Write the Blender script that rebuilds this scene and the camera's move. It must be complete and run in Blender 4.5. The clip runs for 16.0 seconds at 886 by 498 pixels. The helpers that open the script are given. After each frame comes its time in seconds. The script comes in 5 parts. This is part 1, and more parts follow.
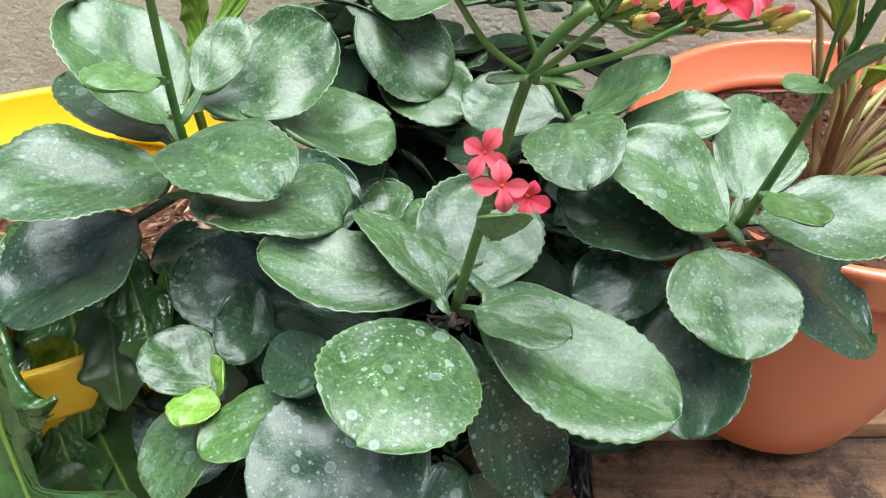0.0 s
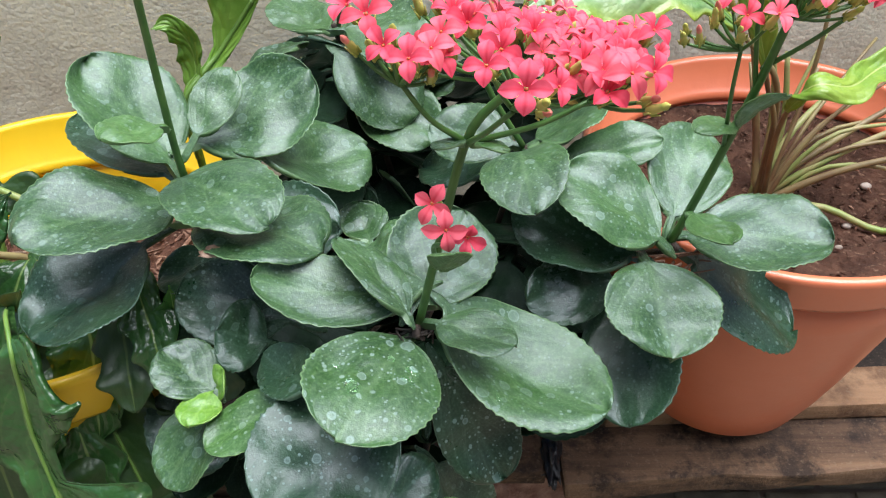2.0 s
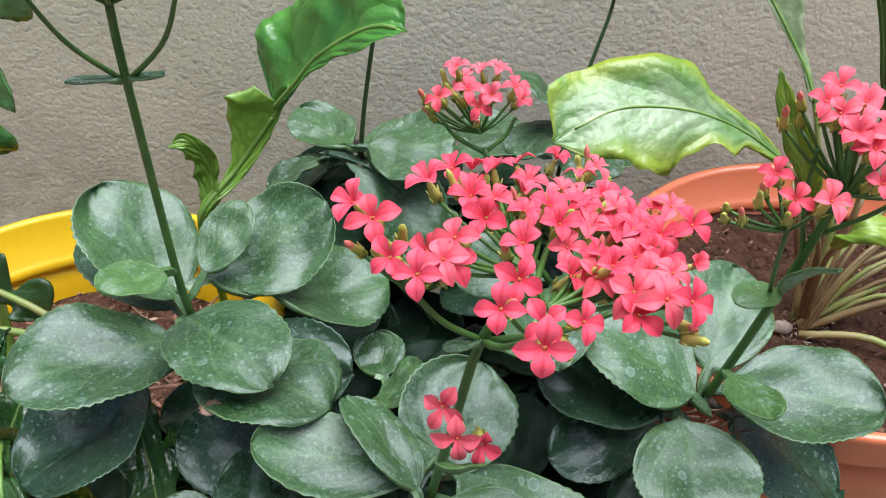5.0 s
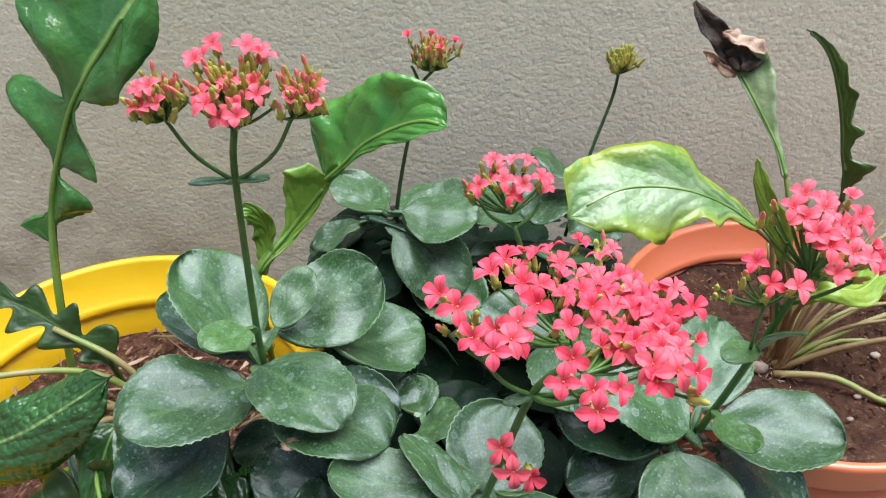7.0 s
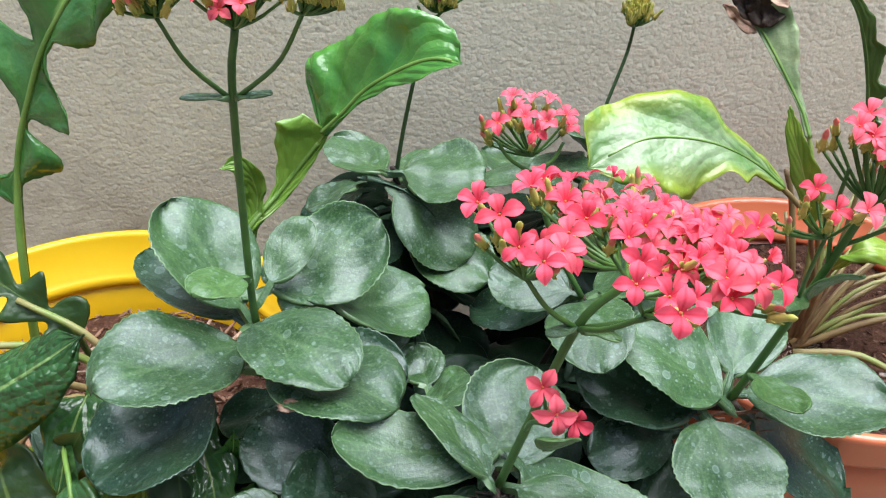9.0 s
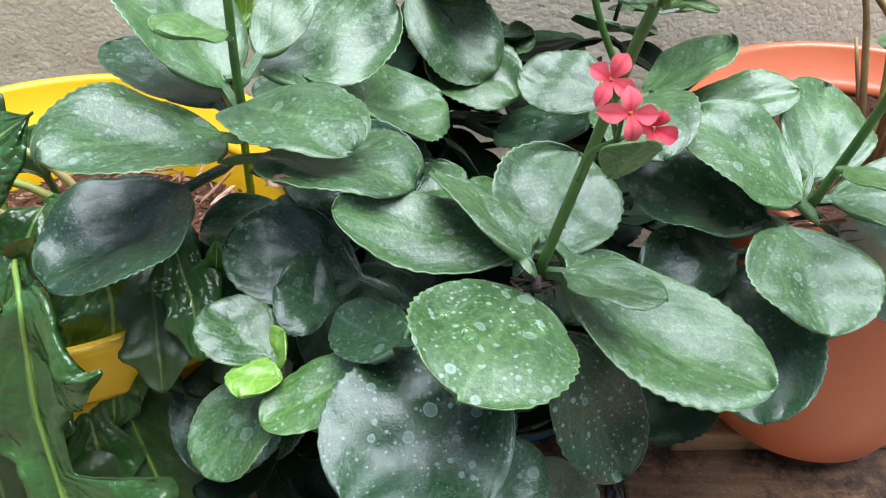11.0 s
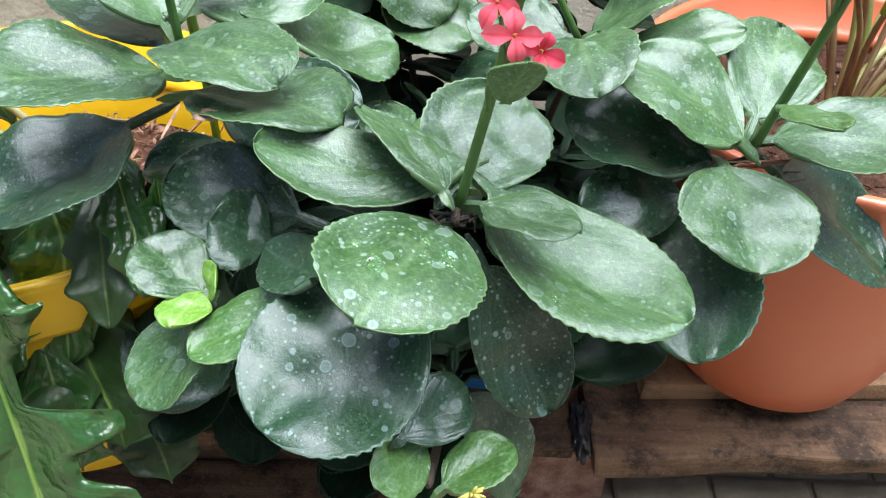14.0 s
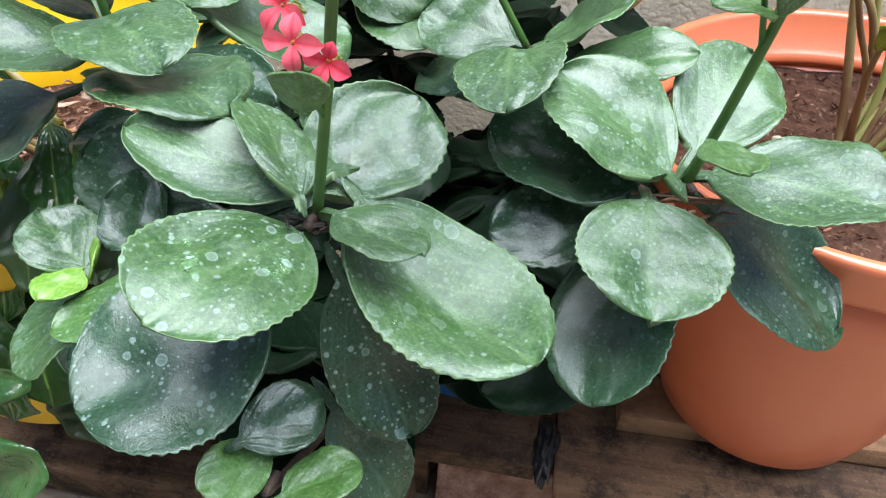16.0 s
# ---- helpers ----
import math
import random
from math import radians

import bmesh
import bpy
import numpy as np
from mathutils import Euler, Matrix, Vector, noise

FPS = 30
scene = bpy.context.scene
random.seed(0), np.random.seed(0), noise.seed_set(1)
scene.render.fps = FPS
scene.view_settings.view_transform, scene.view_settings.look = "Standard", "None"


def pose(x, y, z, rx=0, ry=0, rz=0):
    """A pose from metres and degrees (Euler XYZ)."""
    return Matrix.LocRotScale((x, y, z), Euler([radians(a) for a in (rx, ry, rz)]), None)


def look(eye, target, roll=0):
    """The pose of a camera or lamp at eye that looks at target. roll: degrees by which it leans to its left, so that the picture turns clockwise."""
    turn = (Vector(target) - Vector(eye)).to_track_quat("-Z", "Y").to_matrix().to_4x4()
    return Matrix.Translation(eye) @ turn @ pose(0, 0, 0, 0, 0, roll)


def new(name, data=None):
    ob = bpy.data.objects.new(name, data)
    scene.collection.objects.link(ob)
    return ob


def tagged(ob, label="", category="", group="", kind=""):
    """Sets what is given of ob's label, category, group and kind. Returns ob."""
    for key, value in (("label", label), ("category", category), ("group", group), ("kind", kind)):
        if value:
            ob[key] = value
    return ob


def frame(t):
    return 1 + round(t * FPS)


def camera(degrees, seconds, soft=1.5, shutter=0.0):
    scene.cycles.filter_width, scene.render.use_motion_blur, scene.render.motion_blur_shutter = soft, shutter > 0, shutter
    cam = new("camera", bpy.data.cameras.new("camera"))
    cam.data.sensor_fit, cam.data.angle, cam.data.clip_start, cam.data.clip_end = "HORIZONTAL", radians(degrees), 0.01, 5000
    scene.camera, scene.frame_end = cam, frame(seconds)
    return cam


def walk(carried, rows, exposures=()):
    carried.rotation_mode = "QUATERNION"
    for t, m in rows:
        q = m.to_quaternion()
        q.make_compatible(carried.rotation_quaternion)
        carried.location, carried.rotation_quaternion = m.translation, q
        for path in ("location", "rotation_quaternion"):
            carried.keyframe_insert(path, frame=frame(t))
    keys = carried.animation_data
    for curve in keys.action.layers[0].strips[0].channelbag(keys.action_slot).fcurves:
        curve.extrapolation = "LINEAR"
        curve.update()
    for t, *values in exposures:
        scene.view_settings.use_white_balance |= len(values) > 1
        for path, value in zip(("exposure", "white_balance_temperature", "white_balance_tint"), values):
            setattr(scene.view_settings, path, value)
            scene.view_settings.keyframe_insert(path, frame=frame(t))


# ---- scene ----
cam = camera(56.2, 16.0, 1.2)
METRES, EYE, TILT, LEAN, TURN = 0.65, 0.635, -40.0, 0.0, 1.2
ROWS = [
    (0.0, 0.0, 0.0, 0.0, 0.0, 0.0, -0.0),
    (0.5, 0.0089, -0.0703, -0.0161, -0.21, -1.79, 1.42),
    (1.0, 0.0146, -0.0924, -0.0091, -0.1, -1.26, 1.98),
    (1.5, 0.0148, -0.0993, 0.0063, -0.49, -1.09, 1.13),
    (2.0, 0.022, -0.0896, 0.0256, -0.33, -0.94, 1.19),
    (2.5, 0.0408, -0.0653, 0.0929, 0.21, -0.78, 0.42),
    (3.0, 0.0726, -0.0493, 0.1074, 1.32, -0.43, -0.08),
    (5.5, 0.0187, -0.0501, 0.1108, 1.92, 2.71, -0.69),
    (6.0, 0.0049, -0.095, 0.1136, 1.34, 3.25, -1.59),
    (6.5, -0.0127, -0.1295, 0.1322, -0.18, 3.25, -0.88),
    (7.0, -0.0175, -0.1764, 0.142, 0.28, 3.29, -0.48),
    (7.5, -0.0156, -0.1845, 0.1232, 0.48, 3.12, -0.59),
    (8.0, -0.0236, -0.1538, 0.1031, -0.35, 3.83, -0.29),
    (8.5, -0.0367, -0.1303, 0.1109, -1.9, 4.83, -0.24),
    (9.0, -0.0544, -0.1023, 0.0791, -1.93, 5.15, -0.59),
    (9.5, -0.0617, -0.0537, 0.0278, -2.14, 5.89, -0.99),
    (10.0, -0.0654, -0.0098, -0.0141, -2.05, 5.55, -0.92),
    (12.5, -0.0388, 0.0359, -0.0556, -0.48, -1.08, -0.65),
    (13.0, -0.0268, 0.0304, -0.0611, -0.15, -0.57, -1.03),
    (13.5, -0.0117, 0.0212, -0.0693, -0.12, -0.09, -0.98),
    (14.0, -0.0031, 0.0222, -0.0628, -0.17, 0.11, -1.11),
    (14.5, 0.0198, 0.0207, -0.0613, 0.27, -0.09, -1.89),
    (15.0, 0.0569, 0.0274, -0.0574, 1.69, -0.51, -3.59),
    (15.5, 0.1029, 0.0443, -0.0421, 5.71, -1.03, -5.66),
    (16.0, 0.1358, 0.053, -0.0379, 7.2, -1.21, -7.59),
]
walk(cam, [(t, pose(0, 0, EYE, TILT, LEAN, TURN) @ pose(METRES * x, METRES * y, METRES * z, 90 + pitch, roll, yaw)) for t, x, y, z, yaw, pitch, roll in ROWS],
     exposures=[(0.0, 1.80, 6900, 10), (0.6, 1.76, 6650, 10), (1.5, 1.60, 6500, 10), (3.0, 1.16, 6500, 10), (5.5, 1.22, 6500, 10), (7.5, 1.3, 6500, 10), (10.0, 1.55, 6500, 10), (12.5, 1.92, 6500, 10), (16.0, 1.85, 6500, 10)])

# ---------------------------------------------------------------- light
world = bpy.data.worlds.new("overcast_sky")
scene.world = world
world.use_nodes = True
wn = world.node_tree
sky = wn.nodes.new("ShaderNodeTexSky")
sky.sky_type = "NISHITA"
sky.sun_disc = False
sky.sun_elevation = radians(86)
sky.sun_rotation = radians(110)
sky.dust_density = 3.5
sky.ozone_density = 0.6
grey = wn.nodes.new("ShaderNodeHueSaturation")
grey.inputs["Saturation"].default_value = 1.0
background = wn.nodes["Background"]
background.inputs["Strength"].default_value = 0.062
wn.links.new(sky.outputs[0], grey.inputs["Color"])
wn.links.new(grey.outputs[0], background.inputs["Color"])
sun = new("sun", bpy.data.lights.new("sun", "SUN"))
sun.data.energy, sun.data.angle, sun.data.color = 3.0, radians(62), (0.94, 0.975, 1.06)
sun.matrix_world = look((0.45, 0.58, 3.0), (0, 0.4, 0.3))


# ---------------------------------------------------------------- materials
class Nodes:
    """A short way to wire a principled material."""

    def __init__(self, name):
        self.mat = bpy.data.materials.new(name)
        self.mat.use_nodes = True
        self.tree = self.mat.node_tree
        self.bsdf = self.tree.nodes["Principled BSDF"]
        self.coord = self.tree.nodes.new("ShaderNodeTexCoord")

    def add(self, kind, **inputs):
        node = self.tree.nodes.new(kind)
        for key, value in inputs.items():
            self.put(node.inputs[key.replace("_", " ")], value)
        return node

    def put(self, socket, value):
        if isinstance(value, bpy.types.NodeSocket):
            self.tree.links.new(value, socket)
        else:
            socket.default_value = value

    def noise(self, scale, detail=4.0, rough=0.55, space="Object"):
        return self.add("ShaderNodeTexNoise", Vector=self.coord.outputs[space], Scale=scale, Detail=detail, Roughness=rough)

    def ramp(self, fac, stops):
        node = self.tree.nodes.new("ShaderNodeValToRGB")
        self.put(node.inputs[0], fac)
        while len(node.color_ramp.elements) < len(stops):
            node.color_ramp.elements.new(0.5)
        for el, (at, col) in zip(node.color_ramp.elements, stops):
            el.position, el.color = at, (*col, 1.0) if len(col) == 3 else col
        return node.outputs[0]

    def mix(self, fac, a, b, kind="MIX"):
        node = self.tree.nodes.new("ShaderNodeMix")
        node.data_type, node.blend_type = "RGBA", kind
        self.put(node.inputs[0], fac)
        self.put(node.inputs[6], a if isinstance(a, bpy.types.NodeSocket) else (*a, 1.0))
        self.put(node.inputs[7], b if isinstance(b, bpy.types.NodeSocket) else (*b, 1.0))
        return node.outputs[2]

    def math(self, op, a, b=0.0, c=0.0):
        node = self.tree.nodes.new("ShaderNodeMath")
        node.operation = op
        for socket, value in zip(node.inputs, (a, b, c)):
            self.put(socket, value)
        return node.outputs[0]

    def map(self, value, a, b, c=0.0, d=1.0):
        node = self.tree.nodes.new("ShaderNodeMapRange")
        for key, v in (("Value", value), ("From Min", a), ("From Max", b), ("To Min", c), ("To Max", d)):
            self.put(node.inputs[key], v)
        return node.outputs[0]

    def bump(self, height, strength, distance):
        node = self.add("ShaderNodeBump", Height=height, Strength=strength, Distance=distance)
        self.tree.links.new(node.outputs[0], self.bsdf.inputs["Normal"])

    def glow_through(self, colour, share):
        """Lets some light through a thin leaf or petal."""
        thin = self.add("ShaderNodeBsdfTranslucent")
        self.put(thin.inputs["Color"], self.mix(0.35, colour, (0.45, 0.55, 0.05), "MIX") if share == 0.2 else colour)
        both = self.add("ShaderNodeMixShader")
        both.inputs[0].default_value = share
        self.tree.links.new(self.bsdf.outputs[0], both.inputs[1])
        self.tree.links.new(thin.outputs[0], both.inputs[2])
        self.tree.links.new(both.outputs[0], self.tree.nodes["Material Output"].inputs["Surface"])
        return self.mat

    def done(self, colour, rough=0.5, specular=0.5, coat=0.0):
        self.put(self.bsdf.inputs["Base Color"], colour if isinstance(colour, bpy.types.NodeSocket) else (*colour, 1.0))
        self.put(self.bsdf.inputs["Roughness"], rough)
        self.bsdf.inputs["Specular IOR Level"].default_value = specular
        self.bsdf.inputs["Coat Weight"].default_value = coat
        return self.mat


def succulent_leaf(name, deep, light, edge, spots=1.0, rough=0.40, relief=0.45, film=0.10, gloss=0.6, coat=0.0, mark=(0.26, 0.36, 0.31)):
    """Fleshy leaf: mottled green, pale rim, sunk veins, dried water marks, soft waxy bloom."""
    n = Nodes(name)
    rnd = n.add("ShaderNodeObjectInfo").outputs["Random"]
    uv = n.add("ShaderNodeSeparateXYZ", Vector=n.coord.outputs["UV"])
    across = n.math("ABSOLUTE", n.math("SUBTRACT", uv.outputs["Y"], 0.5))
    mott = n.noise(38, 4, 0.55).outputs["Fac"]
    fine = n.noise(700, 2, 0.5).outputs["Fac"]
    base = n.mix(n.map(n.math("ADD", mott, n.math("MULTIPLY", n.math("SUBTRACT", rnd, 0.5), 0.35)), 0.32, 0.70), deep, light)
    base = n.mix(n.map(fine, 0.44, 0.68, 0.0, 0.36), base, edge)
    base = n.mix(n.map(n.noise(210, 4, 0.65).outputs["Fac"], 0.46, 0.64, 0.0, 0.5), base, deep)
    # veins that fan out from the stalk
    fan = n.math("SUBTRACT", n.math("MULTIPLY", uv.outputs["X"], 4.5), n.math("MULTIPLY", across, 7.0))
    fan = n.math("ADD", fan, n.math("MULTIPLY", n.noise(40, 3).outputs["Fac"], 1.1))
    fan = n.math("ABSOLUTE", n.math("SUBTRACT", n.math("FRACT", fan), 0.5))
    vein = n.map(fan, 0.0, 0.10, 1.0, 0.0)
    base = n.mix(n.math("MULTIPLY", vein, 0.20), base, edge)
    base = n.mix(n.map(across, 0.0, 0.030, 0.30, 0.0), base, edge)
    # dried film, plus pale sheen painted into the colour, drawn out along the leaf
    flow = n.add("ShaderNodeMapping", Vector=n.coord.outputs["UV"])
    flow.inputs["Scale"].default_value = (3.0, 13.0, 1.0)
    streak = n.add("ShaderNodeTexNoise", Vector=flow.outputs[0], Scale=1.0, Detail=5.0, Roughness=0.6)
    film_sheen = n.math("ADD", n.map(n.noise(26, 5, 0.6).outputs["Fac"], 0.36, 0.70, 0.0, film), n.map(streak.outputs["Fac"], 0.44, 0.72, 0.0, film * 1.3))
    base = n.mix(film_sheen, base, mark)
    # water marks of three sizes
    stain = n.map(n.noise(15, 3).outputs["Fac"], 0.34, 0.60, 0.45, 1.0)
    amount = n.math("MULTIPLY", stain, n.math("MULTIPLY", n.map(n.math("FRACT", n.math("MULTIPLY", rnd, 7.3)), 0.0, 1.0, 0.7, 1.0), spots))

    def dots(scale, channel, least, most, soft):
        cells = n.add("ShaderNodeTexVoronoi", Vector=n.coord.outputs["Object"], Scale=scale)
        chance = n.add("ShaderNodeSeparateColor", Color=cells.outputs["Color"]).outputs[channel]
        return n.map(n.math("SUBTRACT", n.map(chance, least, 1.0, 0.0, most), cells.outputs["Distance"]), 0.0, soft)

    disc = dots(120.0, 1, 0.55, 0.44, 0.04)
    ring = n.math("SUBTRACT", disc, dots(120.0, 1, 0.55, 0.37, 0.04))
    big = n.math("ADD", n.math("MULTIPLY", disc, 0.42), n.math("MULTIPLY", ring, 0.40))
    middle = n.math("MULTIPLY", dots(250.0, 0, 0.45, 0.36, 0.07), 0.80)
    small = n.math("MULTIPLY", dots(470.0, 2, 0.30, 0.40, 0.12), 0.85)
    marks = n.math("MULTIPLY", n.math("MAXIMUM", n.math("MAXIMUM", big, middle), small), amount)
    base = n.mix(marks, base, mark)
    base = n.mix(n.map(across, 0.425, 0.465, 0.0, 0.65), base, edge)
    height = n.math("ADD", n.math("MULTIPLY", n.noise(46, 3, 0.5).outputs["Fac"], 0.22), n.math("MULTIPLY", n.noise(110, 3, 0.5).outputs["Fac"], 0.16))
    height = n.math("ADD", height, n.math("ADD", n.math("ADD", n.math("MULTIPLY", n.noise(190, 4, 0.6).outputs["Fac"], 0.19), n.math("MULTIPLY", n.noise(1300, 2).outputs["Fac"], 0.075)), n.math("MULTIPLY", n.map(fan, 0.0, 0.25), 0.055)))
    n.bump(n.math("ADD", height, n.math("MULTIPLY", marks, 0.03)), relief, 0.003)
    wax = n.math("ADD", n.map(n.noise(60, 4).outputs["Fac"], 0.35, 0.7, rough - 0.05, rough + 0.09), n.math("MULTIPLY", film_sheen, 0.5))
    n.bsdf.inputs["Coat Roughness"].default_value = 0.16
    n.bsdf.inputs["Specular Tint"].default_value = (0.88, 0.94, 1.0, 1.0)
    return n.done(base, n.math("ADD", wax, n.math("MULTIPLY", marks, 0.22)), gloss, coat)


def soft_leaf(name, deep, light, vein, rough=0.4, crinkle=0.4, blot=None, rim=None, ridge=0.15, net=0.25):
    """Thin crinkled leaf with a pale midrib and side veins."""
    n = Nodes(name)
    uv = n.add("ShaderNodeSeparateXYZ", Vector=n.coord.outputs["UV"])
    across = n.math("ABSOLUTE", n.math("SUBTRACT", uv.outputs["Y"], 0.5))
    slant = n.math("SUBTRACT", n.math("MULTIPLY", uv.outputs["X"], 6.0), n.math("MULTIPLY", across, 5.0))
    slant = n.math("ADD", slant, n.math("MULTIPLY", n.noise(30).outputs["Fac"], 1.5))
    wave = n.math("ABSOLUTE", n.math("SUBTRACT", n.math("FRACT", slant), 0.5))
    veins = n.map(wave, 0.0, 0.09, 1.0, 0.0)
    patches = n.noise(30, 5, 0.6).outputs["Fac"]
    base = n.mix(n.map(patches, 0.34, 0.66), deep, light)
    base = n.mix(n.math("MULTIPLY", veins, 0.10), base, vein)
    base = n.mix(n.map(across, 0.012, 0.03, 0.9, 0.0), base, vein)
    if rim:
        base = n.mix(n.map(n.math("ADD", across, n.math("MULTIPLY", patches, 0.3)), 0.38, 0.62), base, rim)
    if blot:
        base = n.mix(n.map(n.noise(34, 6, 0.7).outputs["Fac"], 0.53, 0.63, 0.0, 0.75), base, blot)
    cells = n.add("ShaderNodeTexVoronoi", Vector=n.coord.outputs["Object"], Scale=210.0)
    height = n.math("ADD", n.math("MULTIPLY", n.map(wave, 0.0, 0.4), ridge), n.math("MULTIPLY", cells.outputs["Distance"], -net))
    n.bump(n.math("ADD", height, n.math("MULTIPLY", n.noise(48).outputs["Fac"], 1.0)), crinkle, 0.004)
    n.done(base, rough, 0.8)
    return n.glow_through(base, 0.2)


def plain(name, a, b, scale, rough=0.5, bumps=0.0, specular=0.5, spread=(0.35, 0.65)):
    n = Nodes(name)
    fac = n.noise(scale, 6, 0.6)
    colour = n.mix(n.map(fac.outputs["Fac"], *spread), a, b)
    if bumps:
        n.bump(n.noise(scale * 6, 5).outputs["Fac"], 0.6, bumps)
    return n.done(colour, rough, specular)


def petal(name, a, b, shade):
    """A matt petal: darker crease down the middle, paler rim, each flower a little different."""
    n = Nodes(name)
    tone = n.add("ShaderNodeObjectInfo").outputs["Random"]
    uv = n.add("ShaderNodeSeparateXYZ", Vector=n.coord.outputs["UV"])
    across = n.math("ABSOLUTE", n.math("SUBTRACT", uv.outputs["Y"], 0.5))
    fac = n.math("ADD", n.math("MULTIPLY", n.noise(260, 3).outputs["Fac"], 0.6), n.math("MULTIPLY", tone, 0.5))
    colour = n.mix(n.map(fac, 0.2, 0.8), a, b)
    colour = n.mix(n.map(across, 0.02, 0.16, 0.55, 0.0), colour, shade)
    colour = n.mix(n.map(uv.outputs["X"], 0.0, 0.35, 0.5, 0.0), colour, shade)
    n.done(colour, 0.55, 0.25)
    return n.glow_through(colour, 0.18)


def stucco():
    """Sandy plaster: coarse grains, trowel lumps, damp brown stains near the foot."""
    n = Nodes("rough_cast_plaster")
    def sand(scale):
        cells = n.add("ShaderNodeTexVoronoi", Vector=n.coord.outputs["Object"], Scale=scale)
        dome = n.math("SUBTRACT", 1.0, n.math("POWER", n.math("MULTIPLY", cells.outputs["Distance"], 1.25), 2.0))
        return n.math("MULTIPLY", dome, n.add("ShaderNodeSeparateColor", Color=cells.outputs["Color"]).outputs[0])

    grain = n.noise(420, 2, 0.5).outputs["Fac"]
    lumps = n.noise(60, 3, 0.55).outputs["Fac"]
    broad = n.noise(3.2, 4, 0.55)
    colour = n.mix(n.map(broad.outputs["Fac"], 0.35, 0.68), (0.77, 0.74, 0.58), (0.84, 0.81, 0.65))
    # shade in the pits between grains, painted as darker colour
    colour = n.mix(n.map(grain, 0.30, 0.48, 0.34, 0.0), colour, (0.34, 0.30, 0.26))
    colour = n.mix(n.map(n.noise(38, 5, 0.6).outputs["Fac"], 0.52, 0.72, 0.0, 0.16), colour, (0.33, 0.29, 0.24))
    pos = n.add("ShaderNodeSeparateXYZ", Vector=n.coord.outputs["Object"])
    splash = n.math("MULTIPLY", n.map(n.math("ADD", pos.outputs["Z"], n.math("MULTIPLY", broad.outputs["Fac"], 0.25)), 0.58, 0.36), n.map(n.noise(16, 6, 0.65).outputs["Fac"], 0.32, 0.68))
    colour = n.mix(n.math("MULTIPLY", splash, 0.6), colour, (0.24, 0.17, 0.11))
    height = n.math("ADD", n.math("ADD", sand(210.0), n.math("MULTIPLY", sand(380.0), 0.5)), n.math("ADD", n.math("MULTIPLY", grain, 0.45), n.math("MULTIPLY", lumps, 0.35)))
    n.bump(height, 0.24, 0.0024)
    return n.done(colour, 0.85, 0.3)


def timber(name, a, b, dark):
    n = Nodes(name)
    stretch = n.add("ShaderNodeMapping", Vector=n.coord.outputs["Object"])
    stretch.inputs["Scale"].default_value = (4.0, 55.0, 55.0)
    fibre = n.add("ShaderNodeTexNoise", Vector=stretch.outputs[0], Scale=1.0, Detail=6.0, Roughness=0.65)
    colour = n.mix(n.map(fibre.outputs["Fac"], 0.35, 0.68), a, b)
    colour = n.mix(n.map(n.noise(20, 7, 0.75).outputs["Fac"], 0.46, 0.60, 0.0, 0.85), colour, dark)
    colour = n.mix(n.map(n.noise(300, 4, 0.7).outputs["Fac"], 0.56, 0.70, 0.0, 0.5), colour, (0.24, 0.17, 0.11))
    n.bump(n.math("ADD", fibre.outputs["Fac"], n.math("ADD", n.math("MULTIPLY", n.noise(90).outputs["Fac"], 0.5), n.math("MULTIPLY", n.noise(420, 3).outputs["Fac"], 0.35))), 0.9, 0.003)
    return n.done(colour, 0.75, 0.3)


def soil(name, a, b, c):
    n = Nodes(name)
    crumbs = n.add("ShaderNodeTexVoronoi", Vector=n.coord.outputs["Object"], Scale=170.0)
    colour = n.mix(n.map(n.noise(60, 6, 0.7).outputs["Fac"], 0.36, 0.66), a, b)
    colour = n.mix(n.map(n.noise(220, 3).outputs["Fac"], 0.6, 0.72), colour, c)
    height = n.math("ADD", n.noise(90, 6, 0.7).outputs["Fac"], n.math("MULTIPLY", crumbs.outputs["Distance"], 0.5))
    n.bump(height, 1.0, 0.006)
    return n.done(colour, 0.9, 0.2)


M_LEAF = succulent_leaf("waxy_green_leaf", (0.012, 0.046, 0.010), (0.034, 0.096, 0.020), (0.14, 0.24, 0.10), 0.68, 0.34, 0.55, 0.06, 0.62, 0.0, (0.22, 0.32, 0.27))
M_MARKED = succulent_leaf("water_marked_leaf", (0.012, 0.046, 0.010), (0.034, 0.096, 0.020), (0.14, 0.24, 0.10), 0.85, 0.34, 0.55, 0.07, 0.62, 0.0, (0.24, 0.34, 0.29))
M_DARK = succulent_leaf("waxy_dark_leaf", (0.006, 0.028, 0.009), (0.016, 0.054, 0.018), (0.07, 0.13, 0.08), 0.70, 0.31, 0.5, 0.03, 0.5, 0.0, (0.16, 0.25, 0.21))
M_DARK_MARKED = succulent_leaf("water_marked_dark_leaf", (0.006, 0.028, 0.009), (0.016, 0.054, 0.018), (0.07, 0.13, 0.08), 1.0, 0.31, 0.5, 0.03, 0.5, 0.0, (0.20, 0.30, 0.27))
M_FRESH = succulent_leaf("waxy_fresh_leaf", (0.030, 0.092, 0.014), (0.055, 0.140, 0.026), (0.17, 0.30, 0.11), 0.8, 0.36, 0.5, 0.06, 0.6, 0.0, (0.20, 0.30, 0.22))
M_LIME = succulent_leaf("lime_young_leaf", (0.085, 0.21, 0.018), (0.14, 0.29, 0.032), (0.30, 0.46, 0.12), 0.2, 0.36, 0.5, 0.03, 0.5)
